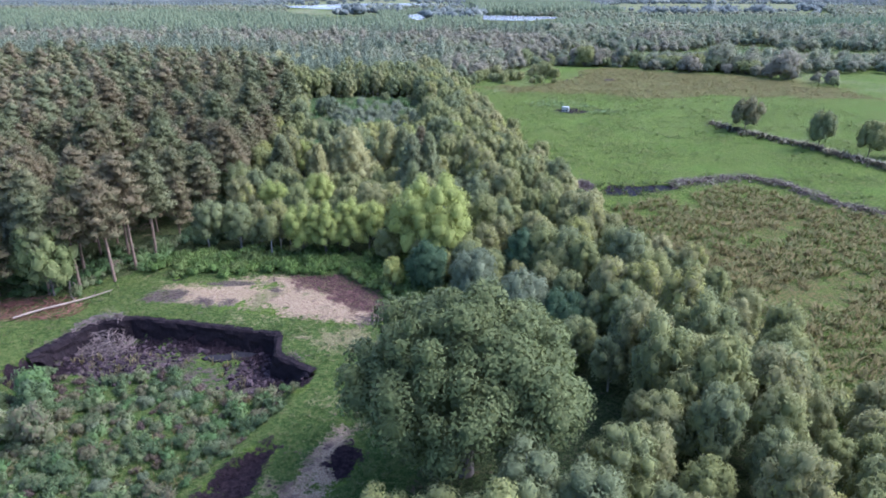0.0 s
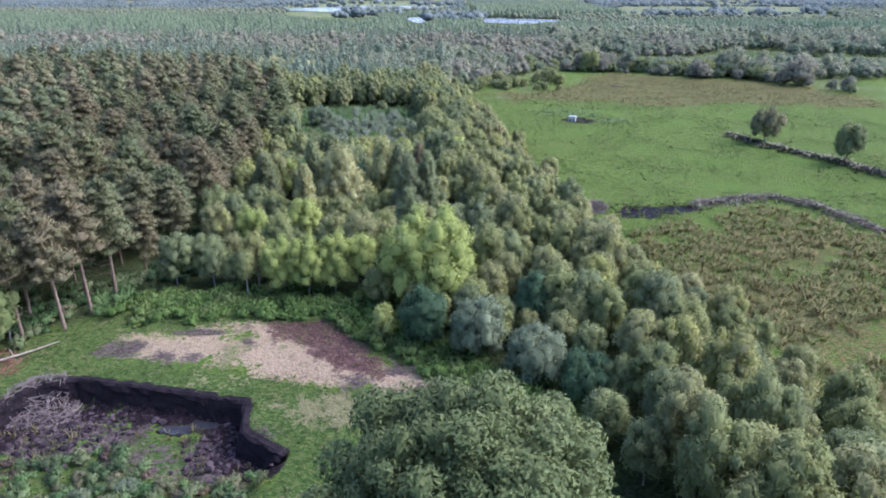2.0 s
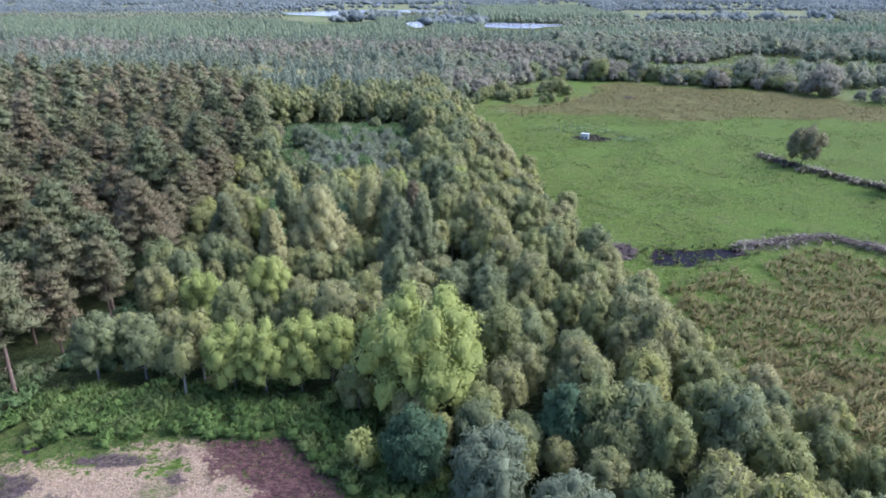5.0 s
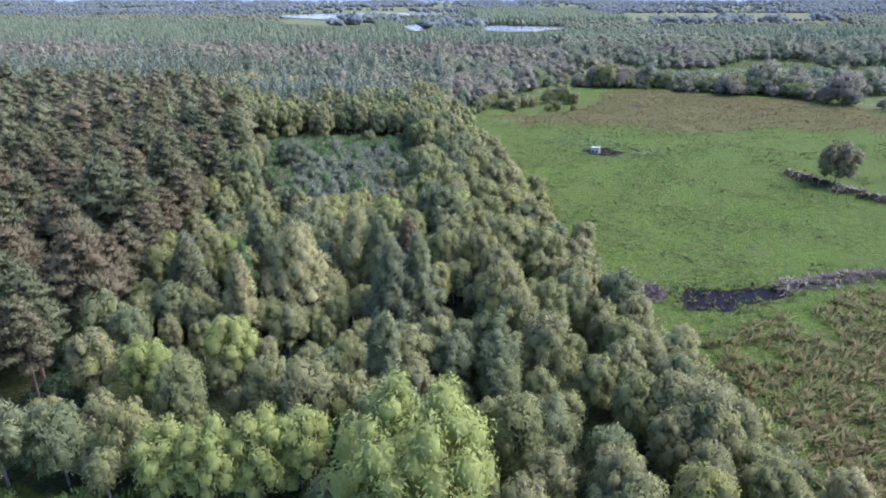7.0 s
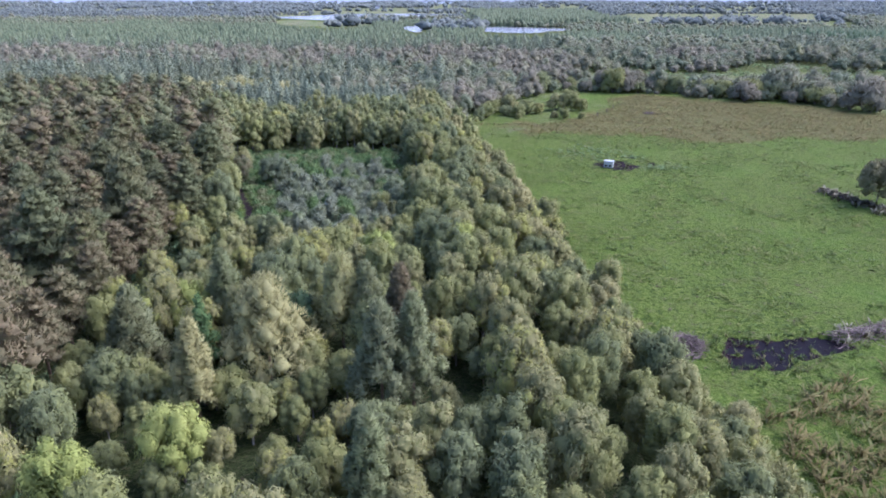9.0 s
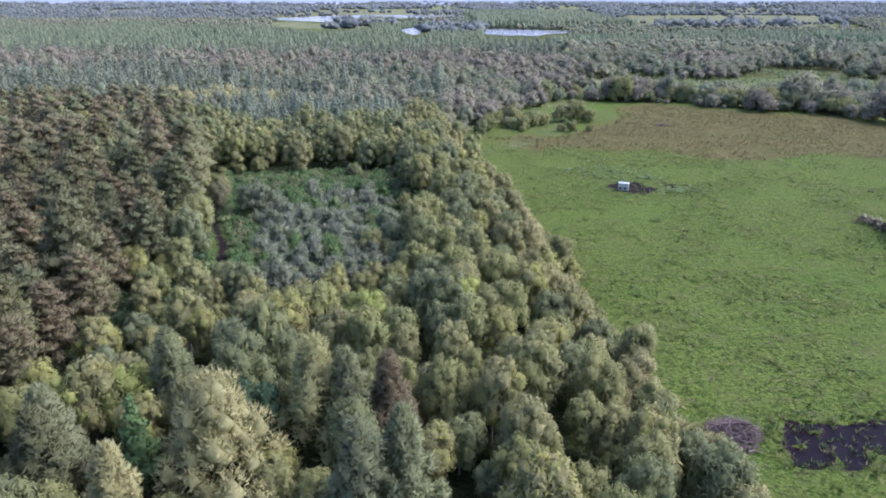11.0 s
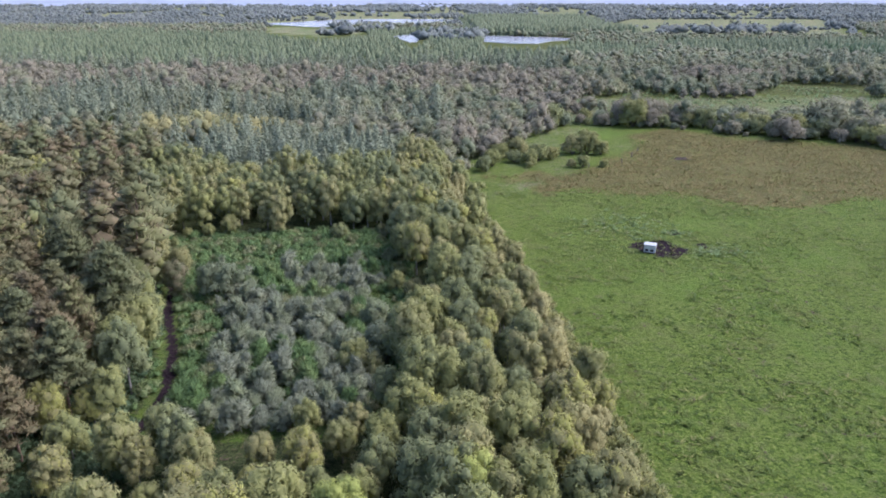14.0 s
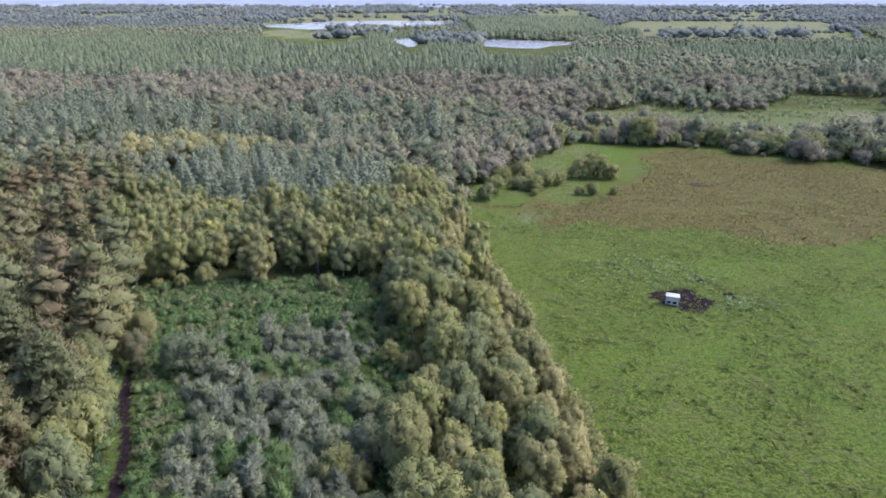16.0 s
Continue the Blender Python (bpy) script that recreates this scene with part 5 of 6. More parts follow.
def cone(seed, h, r, tiers=4, k=6):
    rng = np.random.default_rng(seed)
    leaves = Soup()
    for i in range(tiers):
        f = i / tiers
        z0, z1, rr = h * (0.05 + 0.8 * f), h * min(1.0, 0.05 + 0.8 * f + 0.42), r * (1 - f) ** 0.9
        ang = np.arange(k) * 2 * np.pi / k + i
        w = rr * rng.uniform(0.7, 1.25, k)
        ring = np.stack([np.cos(ang) * w, np.sin(ang) * w, z0 + rng.uniform(-0.05, 0.05, k) * h], 1)
        leaves.add(np.concatenate([ring, [[0, 0, z1]]]), None, [[j, (j + 1) % k, k] for j in range(k)],
                   normals=unit(np.concatenate([np.stack([np.cos(ang), np.sin(ang), np.full(k, 0.9)], 1), [[0, 0, 1.0]]])))
    return Soup(), leaves


MID_BROAD = [clump(600 + i, rng.uniform(5.5, 8.5), rng.uniform(2.6, 3.8), 4 + i % 3, 220, 0.24) for i in range(7)]
MID_CONE = [soft_conifer(620 + i, rng.uniform(8.0, 12.0), rng.uniform(3.2, 4.0), 14, 260, 0.8, 0.3) for i in range(5)]
FAR_BROAD = [clump(640 + i, rng.uniform(6, 9), rng.uniform(3.6, 5.2), 3, 24, 0.28) for i in range(4)]
PLAIN_CLUMP = [clump(680 + i, rng.uniform(4.5, 6), rng.uniform(6, 8.5), 3, 14, 0.3) for i in range(4)]
FAR_CONE = [cone(660 + i, rng.uniform(5.0, 6.6), rng.uniform(2.5, 3.2), 3, 6) for i in range(4)]

mx, my = scatter(-400, 420, 236, 520, 5.3, rng)
view = np.abs(mx) < 0.72 * my + 30
mx, my = mx[view], my[view]
pasture_east = sdist([(8, 262), (22, 300), (40, 322), (80, 332), (105, 311), (130, 302), (160, 258), (420, 200), (420, 330), (300, 395), (150, 404), (48, 398), (48, 345), (20, 330), (6, 300)], mx, my)
strip = sdist([(42, 344), (70, 352), (300, 332), (420, 332), (420, 408), (150, 402), (48, 396)], mx, my)
field_all = sdist([(8, 262), (22, 296), (36, 318), (44, 334), (80, 330), (105, 313), (131, 303), (160, 258), (420, 180), (10, 180)], mx, my)
reed = sdist([(135, 380), (190, 384), (260, 432), (180, 436)], mx, my)
in_near = ((mx < edge_x(my)) & (my < 262) & (mx > -64)) | ((mx < -62) & (my < 262) & (mx > -0.74 * my - 30))
ragged = 30 * (vnoise(mx, my, 19, 91) - 0.52)
ok = (field_all > 0) & (strip > ragged) & (reed > ragged) & ~in_near & (sdist(SPRUCE_BLOCK, mx, my) > 1.5) & ~((mx > edge_x(np.minimum(my, 330))) & (my < 300)) & ~((mx > 160) & (my < 300) & (vnoise(mx, my, 30, 4) < 0.6))
mx, my = mx[ok], my[ok]
n1 = vnoise(mx, my, 38, 21)
conifer = ((my > 470 + 30 * vnoise(mx, my, 60, 9)) & (mx < 70)) | ((mx < 5) & (my > 310) & (my < 405) & (n1 > 0.42)) | ((my < 310) & (mx < -60) & (n1 > 0.62)) | ((mx > 70) & (my > 480) & (n1 > 0.7))
grey = ~conifer & (((my > 395) & (mx < 70)) | ((mx > 0) & (my < 480) & (n1 > 0.7)))
yellow = (my > 298) & (my < 326) & (mx > -98) & (mx < -52) & (n1 > 0.3)


def pick(sel, k, rough=1.0, share=1.0):
    """Spots of uneven size, thinned where the ground stays open."""
    lump = vnoise(mx, my, 16, 71)
    return [(x, y, (1 + rough * (rng.uniform(0.7, 1.15) * (0.7 + 0.6 * n) - 1)), int(rng.integers(0, k))) for x, y, n in zip(mx[sel], my[sel], lump[sel]) if (n > 0.18 or rng.uniform() < 0.4) and rng.uniform() < share]


mass("conifer_woodland", MID_CONE, pick(conifer, 5, 1.0, 0.8), [BARK_GREY, LEAF_SPRUCE], "blue-green conifer stands beyond the pines", "woodland", rng)
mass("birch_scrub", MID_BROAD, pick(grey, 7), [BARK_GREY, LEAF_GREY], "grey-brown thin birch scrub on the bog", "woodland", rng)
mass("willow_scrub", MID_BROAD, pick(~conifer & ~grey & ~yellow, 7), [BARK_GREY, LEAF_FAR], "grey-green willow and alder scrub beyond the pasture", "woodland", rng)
mass("yellow_scrub", MID_BROAD, pick(yellow, 7), [BARK_GREY, LEAF_GOLD], "yellowing birches behind the spruce block", "woodland", rng)

mx, my = scatter(-820, 820, 520, 1300, 6.6, rng)
view = np.abs(mx) < 0.72 * my + 30
mx, my = mx[view], my[view]
ok = sdist([(206, 1000), (225, 800), (440, 790), (655, 1310), (340, 1320)], mx, my) > 4
for gap in ([(-238, 1058), (-189, 1029), (-140, 1003), (-95, 977), (-70, 799), (-90, 750), (-109, 733), (-149, 781), (-181, 834)], [(49, 851), (90, 833), (138, 808), (104, 668), (88, 652), (72, 619), (52, 626), (35, 645)], [(-51, 843), (-34, 870), (-5, 899), (0, 879), (-15, 720), (-18, 652), (-23, 645)], [(-274, 1153), (-225, 1208), (-185, 1291), (-122, 1326), (-35, 1325), (25, 1302), (21, 1170), (20, 1110), (-12, 1058), (-41, 1027), (-85, 1027), (-126, 998), (-163, 991), (-205, 1036), (-259, 1095)]):
    ok &= sdist(gap, mx, my) > 1.5
ok &= ~((my > 1060) & (vnoise(mx, my * 0.5, 60, 31) < 0.46) & ((my + 0.2 * mx) % 118 > 12))
mx, my = mx[ok], my[ok]
n1 = vnoise(mx, my, 60, 22)
conifer = ((mx < 80) & (my < 960)) | ((mx > 70) & (my > 580) & (my < 760) & (n1 > 0.3)) | ((mx > 30) & (mx < 230) & (my > 840))
conifer &= ~((mx < -160) & (my > 880) & (n1 > 0.4))
tall = conifer & (mx > 42) & (mx < 235) & (my > 840)
mass("conifer_hill", FAR_CONE, [(x, y, z * 1.9, k) for x, y, z, k in pick(tall, 4, 0.4)], [BARK_GREY, LEAF_PLANTATION], "tall conifers behind the narrow lake", "woodland", rng)
conifer = conifer & ~tall
rest_wood = ~conifer & ~tall
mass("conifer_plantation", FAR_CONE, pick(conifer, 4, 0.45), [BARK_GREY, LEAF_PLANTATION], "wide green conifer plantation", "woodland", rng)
mass("plain_woodland", FAR_BROAD, pick(rest_wood & (my > 1040), 4), [BARK_GREY, LEAF_HAZY], "copses and hedges between far fields, tinted blue for haze", "woodland", rng)
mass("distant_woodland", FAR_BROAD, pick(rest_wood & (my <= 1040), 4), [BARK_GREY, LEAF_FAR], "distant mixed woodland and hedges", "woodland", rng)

dx, dy = scatter(300, 400, 560, 640, 5.5, rng)
mass("dark_conifers", FAR_CONE, [(x, y, rng.uniform(1.1, 1.5), int(rng.integers(0, 4))) for x, y in zip(dx, dy)], [BARK_GREY, LEAF_DARK], "stand of tall dark spruces beyond the scrub", "woodland", rng)

# hedges on the field slopes and the far plain
hx, hy = [], []
for line in ([(440, 838), (535, 1010), (655, 1310)], [(292, 965), (400, 955), (500, 968)], [(340, 1320), (655, 1312)], [(230, 1000), (285, 1005)], [(328, 890), (338, 1060)]):
    for (ax, ay), (bx2, by2) in zip(line, line[1:]):
        m = int(math.hypot(bx2 - ax, by2 - ay) / 4)
        for i in range(m):
            if rng.uniform() < 0.75:
                hx.append(ax + (bx2 - ax) * i / m + rng.uniform(-2, 2)), hy.append(ay + (by2 - ay) * i / m + rng.uniform(-2, 2))
big_x, big_y = [], []
for cx0, cy0, m in ((-117, 870, 5), (-128, 1016, 3), (-110, 1016, 3), (-86, 931, 6), (-73, 931, 7), (-29, 1002, 4), (8, 851, 8), (26, 834, 10), (-9, 786, 6), (29, 771, 8), (262, 880, 9), (300, 885, 12), (345, 895, 20), (400, 900, 22), (330, 870, 8), (520, 1010, 12)):
    big_x += list(rng.normal(cx0, 9, m))
    big_y += list(rng.normal(cy0, 6, m))
qx, qy = scatter(-1900, 1900, 1300, 2600, 21, rng)
k = (np.abs(qx) < 0.72 * qy) & (qy < 2600) & ((vnoise(qx, qy * 0.4, 110, 41) > 0.5) | (((qy + 0.22 * qx) % 180 < 32) & (vnoise(qx, qy, 160, 42) > 0.3))) & (sdist([(-350, 1200), (80, 1200), (80, 1330), (-320, 1330)], qx, qy) > 0)
far_h = [(x, y, rng.uniform(0.45, 0.8), int(rng.integers(0, 4))) for x, y in zip(hx, hy)]
far_h += [(x, y, rng.uniform(0.8, 1.6), int(rng.integers(0, 4))) for x, y in zip(qx[k], qy[k])]
far_h += [(x, y, rng.uniform(1.1, 1.9), int(rng.integers(0, 4))) for x, y in zip(big_x, big_y)]
# these trees carry the painted haze tint too
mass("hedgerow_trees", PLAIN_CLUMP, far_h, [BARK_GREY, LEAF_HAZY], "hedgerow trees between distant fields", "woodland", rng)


# ---- low growth and rushes ----
def tufts(name, x, y, size, blades, tall, wide, lean, mat, label, category, seed):
    """Tufts of blades fanning up from the ground, all in one mesh."""
    rng = np.random.default_rng(seed)
    x, y, size = (np.asarray(a, float) for a in (x, y, size))
    n = len(x)
    base = np.stack([x, y, height(x, y) - 0.05], 1)[:, None, :]
    a = rng.uniform(0, 2 * np.pi, (n, blades))
    out = np.stack([np.cos(a), np.sin(a), np.zeros_like(a)], -1)
    side = np.stack([-np.sin(a), np.cos(a), np.zeros_like(a)], -1)
    s = (size[:, None] * rng.uniform(0.6, 1.25, (n, blades)))[..., None]
    ln = rng.uniform(0.3, 1.0, (n, blades))[..., None] * lean
    up = np.array([0, 0, 1.0])
    foot = base + out * s * ln * 0.35
    mid = foot + up * s * tall * 0.6 + out * s * ln * 0.4
    tip = foot + up * s * tall * rng.uniform(0.75, 1.1, (n, blades))[..., None] + out * s * ln * 1.1
    v = np.stack([foot, mid + side * s * wide * 0.5, tip, mid - side * s * wide * 0.5], 2).reshape(-1, 3)
    q = np.arange(len(v)).reshape(-1, 4)
    down = np.cross(v[q[:, 1]] - v[q[:, 0]], v[q[:, 2]] - v[q[:, 0]])[:, 2] < 0
    q[down] = q[down][:, ::-1]
    nrm = np.repeat(unit(out.reshape(-1, 3) * 0.35 + np.array([0, 0, 1.0]) + rng.normal(0, 0.2, (n * blades, 3))), 4, 0)
    tint = np.repeat(rng.uniform(0, 1, n), blades * 4)
    ob = new(name, mesh_from(name, v, q, (), [mat], tint=tint, soft=True, normals=nrm))
    return tagged(ob, label, category, "", "stuff")


rng = np.random.default_rng(66)
x, y = scatter(28, 150, 34, 128, 1.15, rng, 0.5)
k = (sdist(NEAR_RUSH, x, y) < 0.5) & (x > edge_x(y) + 0.5) & (vnoise(x, y, 5, 51) + 0.5 * vnoise(x, y, 1.7, 52) > 0.5) & (x < 0.7 * y + 25)
tufts("rush_tussocks", x[k], y[k], rng.uniform(0.9, 1.9, k.sum()), 15, 0.55, 0.13, 0.7, RUSH, "brown and olive rush tussocks on wet pasture", "rushes", 1)
x, y = scatter(8, 150, 230, 326, 1.15, rng, 0.5)
k = (sdist(FAR_RUSH, x, y) < 0.5) & (vnoise(x, y, 6, 53) + 0.5 * vnoise(x, y, 2.2, 54) > 0.55)
tufts("rush_tussocks", x[k], y[k], rng.uniform(0.6, 1.2, k.sum()), 6, 0.4, 0.2, 0.9, RUSH, "brown rushes across the pasture's far end", "rushes", 2)
x, y = scatter(8, 125, 112, 262, 1.25, rng, 0.5)
k = (x > edge_x(y) + 0.5) & (sdist(NEAR_RUSH, x, y) > 0) & (sdist(FAR_RUSH, x, y) > 0) & (vnoise(x, y, 7, 55) + 0.7 * vnoise(x, y, 2, 56) > 0.82) & (x < 0.7 * y + 20) & (sdist(WET, x, y) > 0)
tufts("pasture_tussocks", x[k], y[k], rng.uniform(0.5, 1.5, k.sum()), 8, 0.24, 0.16, 0.7, TUSSOCK, "tussocks of longer grass over grazed pasture", "grass", 3)
x = np.concatenate([rng.normal(37, 5, 220), rng.normal(50, 3, 110), rng.normal(46, 1.3, 40)])
y = np.concatenate([rng.normal(222, 4.5, 220), rng.normal(208, 2, 110), rng.normal(218, 1.0, 40)])
k = (np.hypot((x - 39.3) / 4.6, (y - 208.8) / 3) > 1) & (x > edge_x(y) + 2)
tufts("dock_weeds", x[k], y[k], rng.uniform(0.6, 1.2, k.sum()), 6, 0.3, 0.2, 0.7, LEAF_LOW, "dull green weeds round the trough", "weeds", 4)
x, y = scatter(40, 330, 332, 436, 2.4, rng, 0.5)
k = (vnoise(x, y, 9, 93) > 0.35)
tufts("reed_bed", x[k], y[k], rng.uniform(0.8, 1.8, k.sum()), 6, 0.6, 0.3, 0.8, LEAF_LOW, "pale reeds and rough grass behind the far hedge", "reeds", 16)

# bracken, bramble and fern as low leafy mounds
def mound(seed, tall, sprays_n=150):
    rng = np.random.default_rng(seed)
    lobes = [[0.35 * math.cos(i * 2.3), 0.35 * math.sin(i * 2.3), tall * rng.uniform(0.2, 0.4), 0.5, 0.5, tall * 0.55] for i in range(2)]
    leaves = Soup()
    leaves.add(**cores(lobes, 0.66, False, 0.2, seed))
    leaves.add(**sprays(rng, lobes, sprays_n, 0.24, 0.11, -0.2, 0.6, -0.1, True, (0, 0, 0, 0.6, 0.6, tall)))
    return Soup(), leaves


MOUNDS = [mound(700 + i, rng.uniform(0.5, 0.9)) for i in range(5)]


def cover_with(name, x, y, lo, hi, leaf, label, seed):
    r = np.random.default_rng(seed)
    return mass(name, MOUNDS, [(a, c, r.uniform(lo, hi), int(r.integers(0, 5))) for a, c in zip(x, y)], [BARK_GREY, leaf], label, "undergrowth", r)


x, y = scatter(-36, 12, 54, 90, 1.0, rng, 0.5)
front = [(-33, 80), (-27, 79.4), (-21, 81.4), (-9, 79.3), (-4, 72), (3, 64.8), (9, 60.5), (12, 54)]
dd = ldist(front, x, y)
k = (dd < 3.8) & (sdist(BARE, x, y) > 0.2) & (rng.uniform(0, 1, len(x)) < 1.15 - dd / 4.6)
cover_with("bracken_fringe", x[k], y[k], 0.9, 1.8, LEAF_FERN, "bright green bracken and bramble fringing the wood", 5)
x, y = scatter(-54, 0, 154, 213, 1.25, rng, 0.5)
k = (sdist(CLEARING, x, y) < 0.8) & (ldist(TRACK, x, y) > 1.2) & ((sdist(SALLOWS, x, y) > -1) | (rng.uniform(0, 1, len(x)) < 0.25)) & (vnoise(x, y, 3, 57) > 0.1)
cover_with("clearing_undergrowth", x[k], y[k], 0.7, 1.6, LEAF_LOW, "green bramble and fern covering the clearing", 6)
x, y = scatter(-46, -10, 28, 63, 1.0, rng, 0.5)
k = (sdist(HOLLOW, x, y) < -1.0) & (sdist(RUT, x, y) > 0.5) & (y < 58.5 - 4.5 * vnoise(x, y, 4, 58)) & (np.hypot((x + 17.8) / 3.6, (y - 55.8) / 3) > 0.9) & (vnoise(x, y, 2.5, 59) > 0.12)
pick_n = vnoise(x, y, 2.8, 95) + 0.35 * rng.uniform(-1, 1, len(x))
cover_with("hollow_undergrowth", x[k & (pick_n < 0.5)], y[k & (pick_n < 0.5)], 0.5, 1.2, LEAF_HEATH, "dull green bramble and birch seedlings filling the cut hollow", 7)
k2 = k & (pick_n > 0.5) & (pick_n < 0.72)
cover_with("hollow_undergrowth", x[k2], y[k2], 0.5, 1.3, LEAF_LOW, "fresh green undergrowth filling the cut hollow", 18)
k3 = k & (pick_n > 0.8)
cover_with("hollow_heather", x[k3], y[k3], 0.35, 0.8, LEAF_HEATHER, "brown-purple heather and dead fern in the cut hollow", 19)
k = (sdist(HOLLOW, x, y) < -1.0) & (sdist(RUT, x, y) > 0.3) & (y < 61) & (vnoise(x, y, 2.2, 60) > 0.55)
tufts("hollow_rushes", x[k], y[k], rng.uniform(0.6, 1.1, k.sum()), 12, 0.7, 0.07, 0.5, RUSH, "straw-coloured rushes and heather in the cut hollow", "rushes", 8)
x, y = scatter(-58, 4, 30, 88, 0.85, rng, 0.5)
k = (sdist(OPEN_BOG, x, y) < 0) & (sdist(HOLLOW, x, y) > 0.35) & (sdist(BARE, x, y) > -0.6) & (sdist(RUT, x, y) > 0) & (sdist(STRIP, x, y) > -0.2) & (sdist(BRASH, x, y) > -0.5) & (vnoise(x, y, 2.5, 61) > 0.25)
tufts("bog_grass", x[k], y[k], rng.uniform(0.4, 1.0, k.sum()), 9, 0.3, 0.09, 0.5, GRASS, "uneven green grass on the bog surface", "grass", 9)
k = (sdist(BARE, x, y) < 0.5) & (vnoise(x, y, 3, 62) > 0.55)
tufts("dry_grass", x[k], y[k], rng.uniform(0.35, 0.8, k.sum()), 8, 0.22, 0.08, 0.6, RUSH, "thin dry grass over the bare peat", "grass", 10)
x, y = scatter(30, 48, 119, 130, 0.6, rng, 0.5)
k = (sdist(WET, x, y) < 1.4) & (rng.uniform(0, 1, len(x)) < np.where(vnoise(x, y, 1.1, 81) < 0.3, 0.9, 0.34))
tufts("pool_tussocks", x[k], y[k], rng.uniform(0.45, 0.85, k.sum()), 10, 0.8, 0.13, 0.6, GRASS, "grass tussocks standing in black water", "grass", 11)
x, y = scatter(-64, -33, 66, 92, 1.5, rng, 0.5)
k = (x < np.interp(y, [66, 78, 92], [-44, -38, -35])) & (y > 70.5) & (vnoise(x, y, 4, 64) > 0.4)
cover_with("pine_understorey", x[k], y[k], 0.7, 1.7, LEAF_LOW, "green understorey at the foot of the pines", 12)
x, y = scatter(-37, -31, 88, 152, 1.1, rng, 0.5)
# dark leaf colour stands in for the deep shade of the ditch
cover_with("ditch_undergrowth", x, y, 0.7, 1.4, LEAF_DARK, "bramble filling the ditch between pines and birches, coloured dark for shade", 14)
x, y = scatter(-56, -29, 138, 206, 1.5, rng, 0.5)
k = (ldist(TRACK, x, y) > 1.5) & (sdist(CLEARING, x, y) > 0.5)
# dark leaves again, to paint the shade beside the pines
cover_with("ditch_undergrowth", x[k], y[k], 0.8, 2.0, LEAF_DARK, "tall bramble and fern between ditch and pines, coloured dark for shade", 17)
yy = rng.uniform(50, 250, 480)
cover_with("edge_scrub", edge_x(yy) + rng.normal(-0.8, 0.8, 480), yy, 0.8, 2.2, LEAF_BIRCH, "low scrub along the wood's pasture edge", 13)


# ---- peat bank ----
def peat_bank():
    """The cut face of the bog, a rough dark wall with an overhanging lip."""
    pts, step = [], 0.35
    for (ax, ay), (bx2, by2) in zip(BANK, BANK[1:]):
        m = max(2, int(math.hypot(bx2 - ax, by2 - ay) / step))
        pts += [(ax + (bx2 - ax) * i / m, ay + (by2 - ay) * i / m) for i in range(m)]
    pts.append(BANK[-1])
    pts = np.array(pts)
    tang = unit(np.gradient(pts, axis=0))
    inn = np.stack([tang[:, 1], -tang[:, 0]], 1)
    n = len(pts)
    rows = [(-0.45, 0.02), (0.12, 0.04), (0.42, -0.12), (0.5, -0.55), (0.56, -1.0), (0.66, -1.5), (0.85, -2.3)]
    rng2 = np.random.default_rng(9)
    v = []
    top = height(pts[:, 0] - inn[:, 0] * 0.5, pts[:, 1] - inn[:, 1] * 0.5)
    taper = np.clip(np.minimum(np.arange(n), n - 1 - np.arange(n)) / 6.0, 0.25, 1)
    for off, dz in rows:
        o = off + (vnoise(pts[:, 0], pts[:, 1], 0.9, int(dz * 10) + 90) - 0.5) * 0.3
        v.append(np.stack([pts[:, 0] + inn[:, 0] * o, pts[:, 1] + inn[:, 1] * o, top + dz * taper + rng2.normal(0, 0.03, n)], 1))
    q = [[r * n + i, r * n + i + 1, (r + 1) * n + i + 1, (r + 1) * n + i] for r in range(len(rows) - 1) for i in range(n - 1)]
    return tagged(new("peat_bank", mesh_from("peat_bank", np.concatenate(v), q, (), [PEAT], soft=False)), "dark cut peat face round the hollow", "peat bank", "", "structure")


peat_bank()


# ---- clods of peat thrown about the hollow ----
rng = np.random.default_rng(68)
clods = Soup()
for _ in range(900):
    if rng.uniform() < 0.6:
        x, y = rng.normal(-33.5, 3.4), rng.normal(60.3, 2.0)
    else:
        x, y = rng.normal(-18, 1.8), rng.normal(57, 1.8)
    if sdist(HOLLOW, np.array([x]), np.array([y]))[0] > -0.4:
        continue
    s = rng.uniform(0.08, 0.34) * rng.uniform(0.6, 1.3, 3) * (1, 1, 0.6)
    clods.add(ICO_V * (1 + 0.35 * rng.normal(size=(len(ICO_V), 1))) * s + (x, y, zat(x, y) + s[2] * 0.3), None, ICO_T)
tagged(new("peat_clods", clods.mesh("peat_clods", [CLOD])), "broken dark peat clods on the hollow's floor", "peat", "", "stuff")


# ---- loose wood ----
def sticks(name, p, d, length, radius, mat, label, category, kind=""):
    """Loose sticks as three-sided rods, one mesh."""
    d = unit(d)
    a = unit(np.cross(d, [0.2, 0.3, 0.93]))
    b = np.cross(d, a)
    L, r = np.asarray(length)[:, None], np.asarray(radius)[:, None]
    ring = [a, -0.5 * a + 0.87 * b, -0.5 * a - 0.87 * b]
    v = np.stack([p - d * L / 2 + c * r for c in ring] + [p + d * L / 2 + c * r * 0.5 for c in ring], 1).reshape(-1, 3)
    o = (np.arange(len(p)) * 6)[:, None, None]
    q = (np.array([[0, 1, 4, 3], [1, 2, 5, 4], [2, 0, 3, 5]])[None] + o).reshape(-1, 4)
    t = (np.array([[2, 1, 0], [3, 4, 5]])[None] + o).reshape(-1, 3)
    return tagged(new(name, mesh_from(name, v, q, t, [mat])), label, category, "", kind)


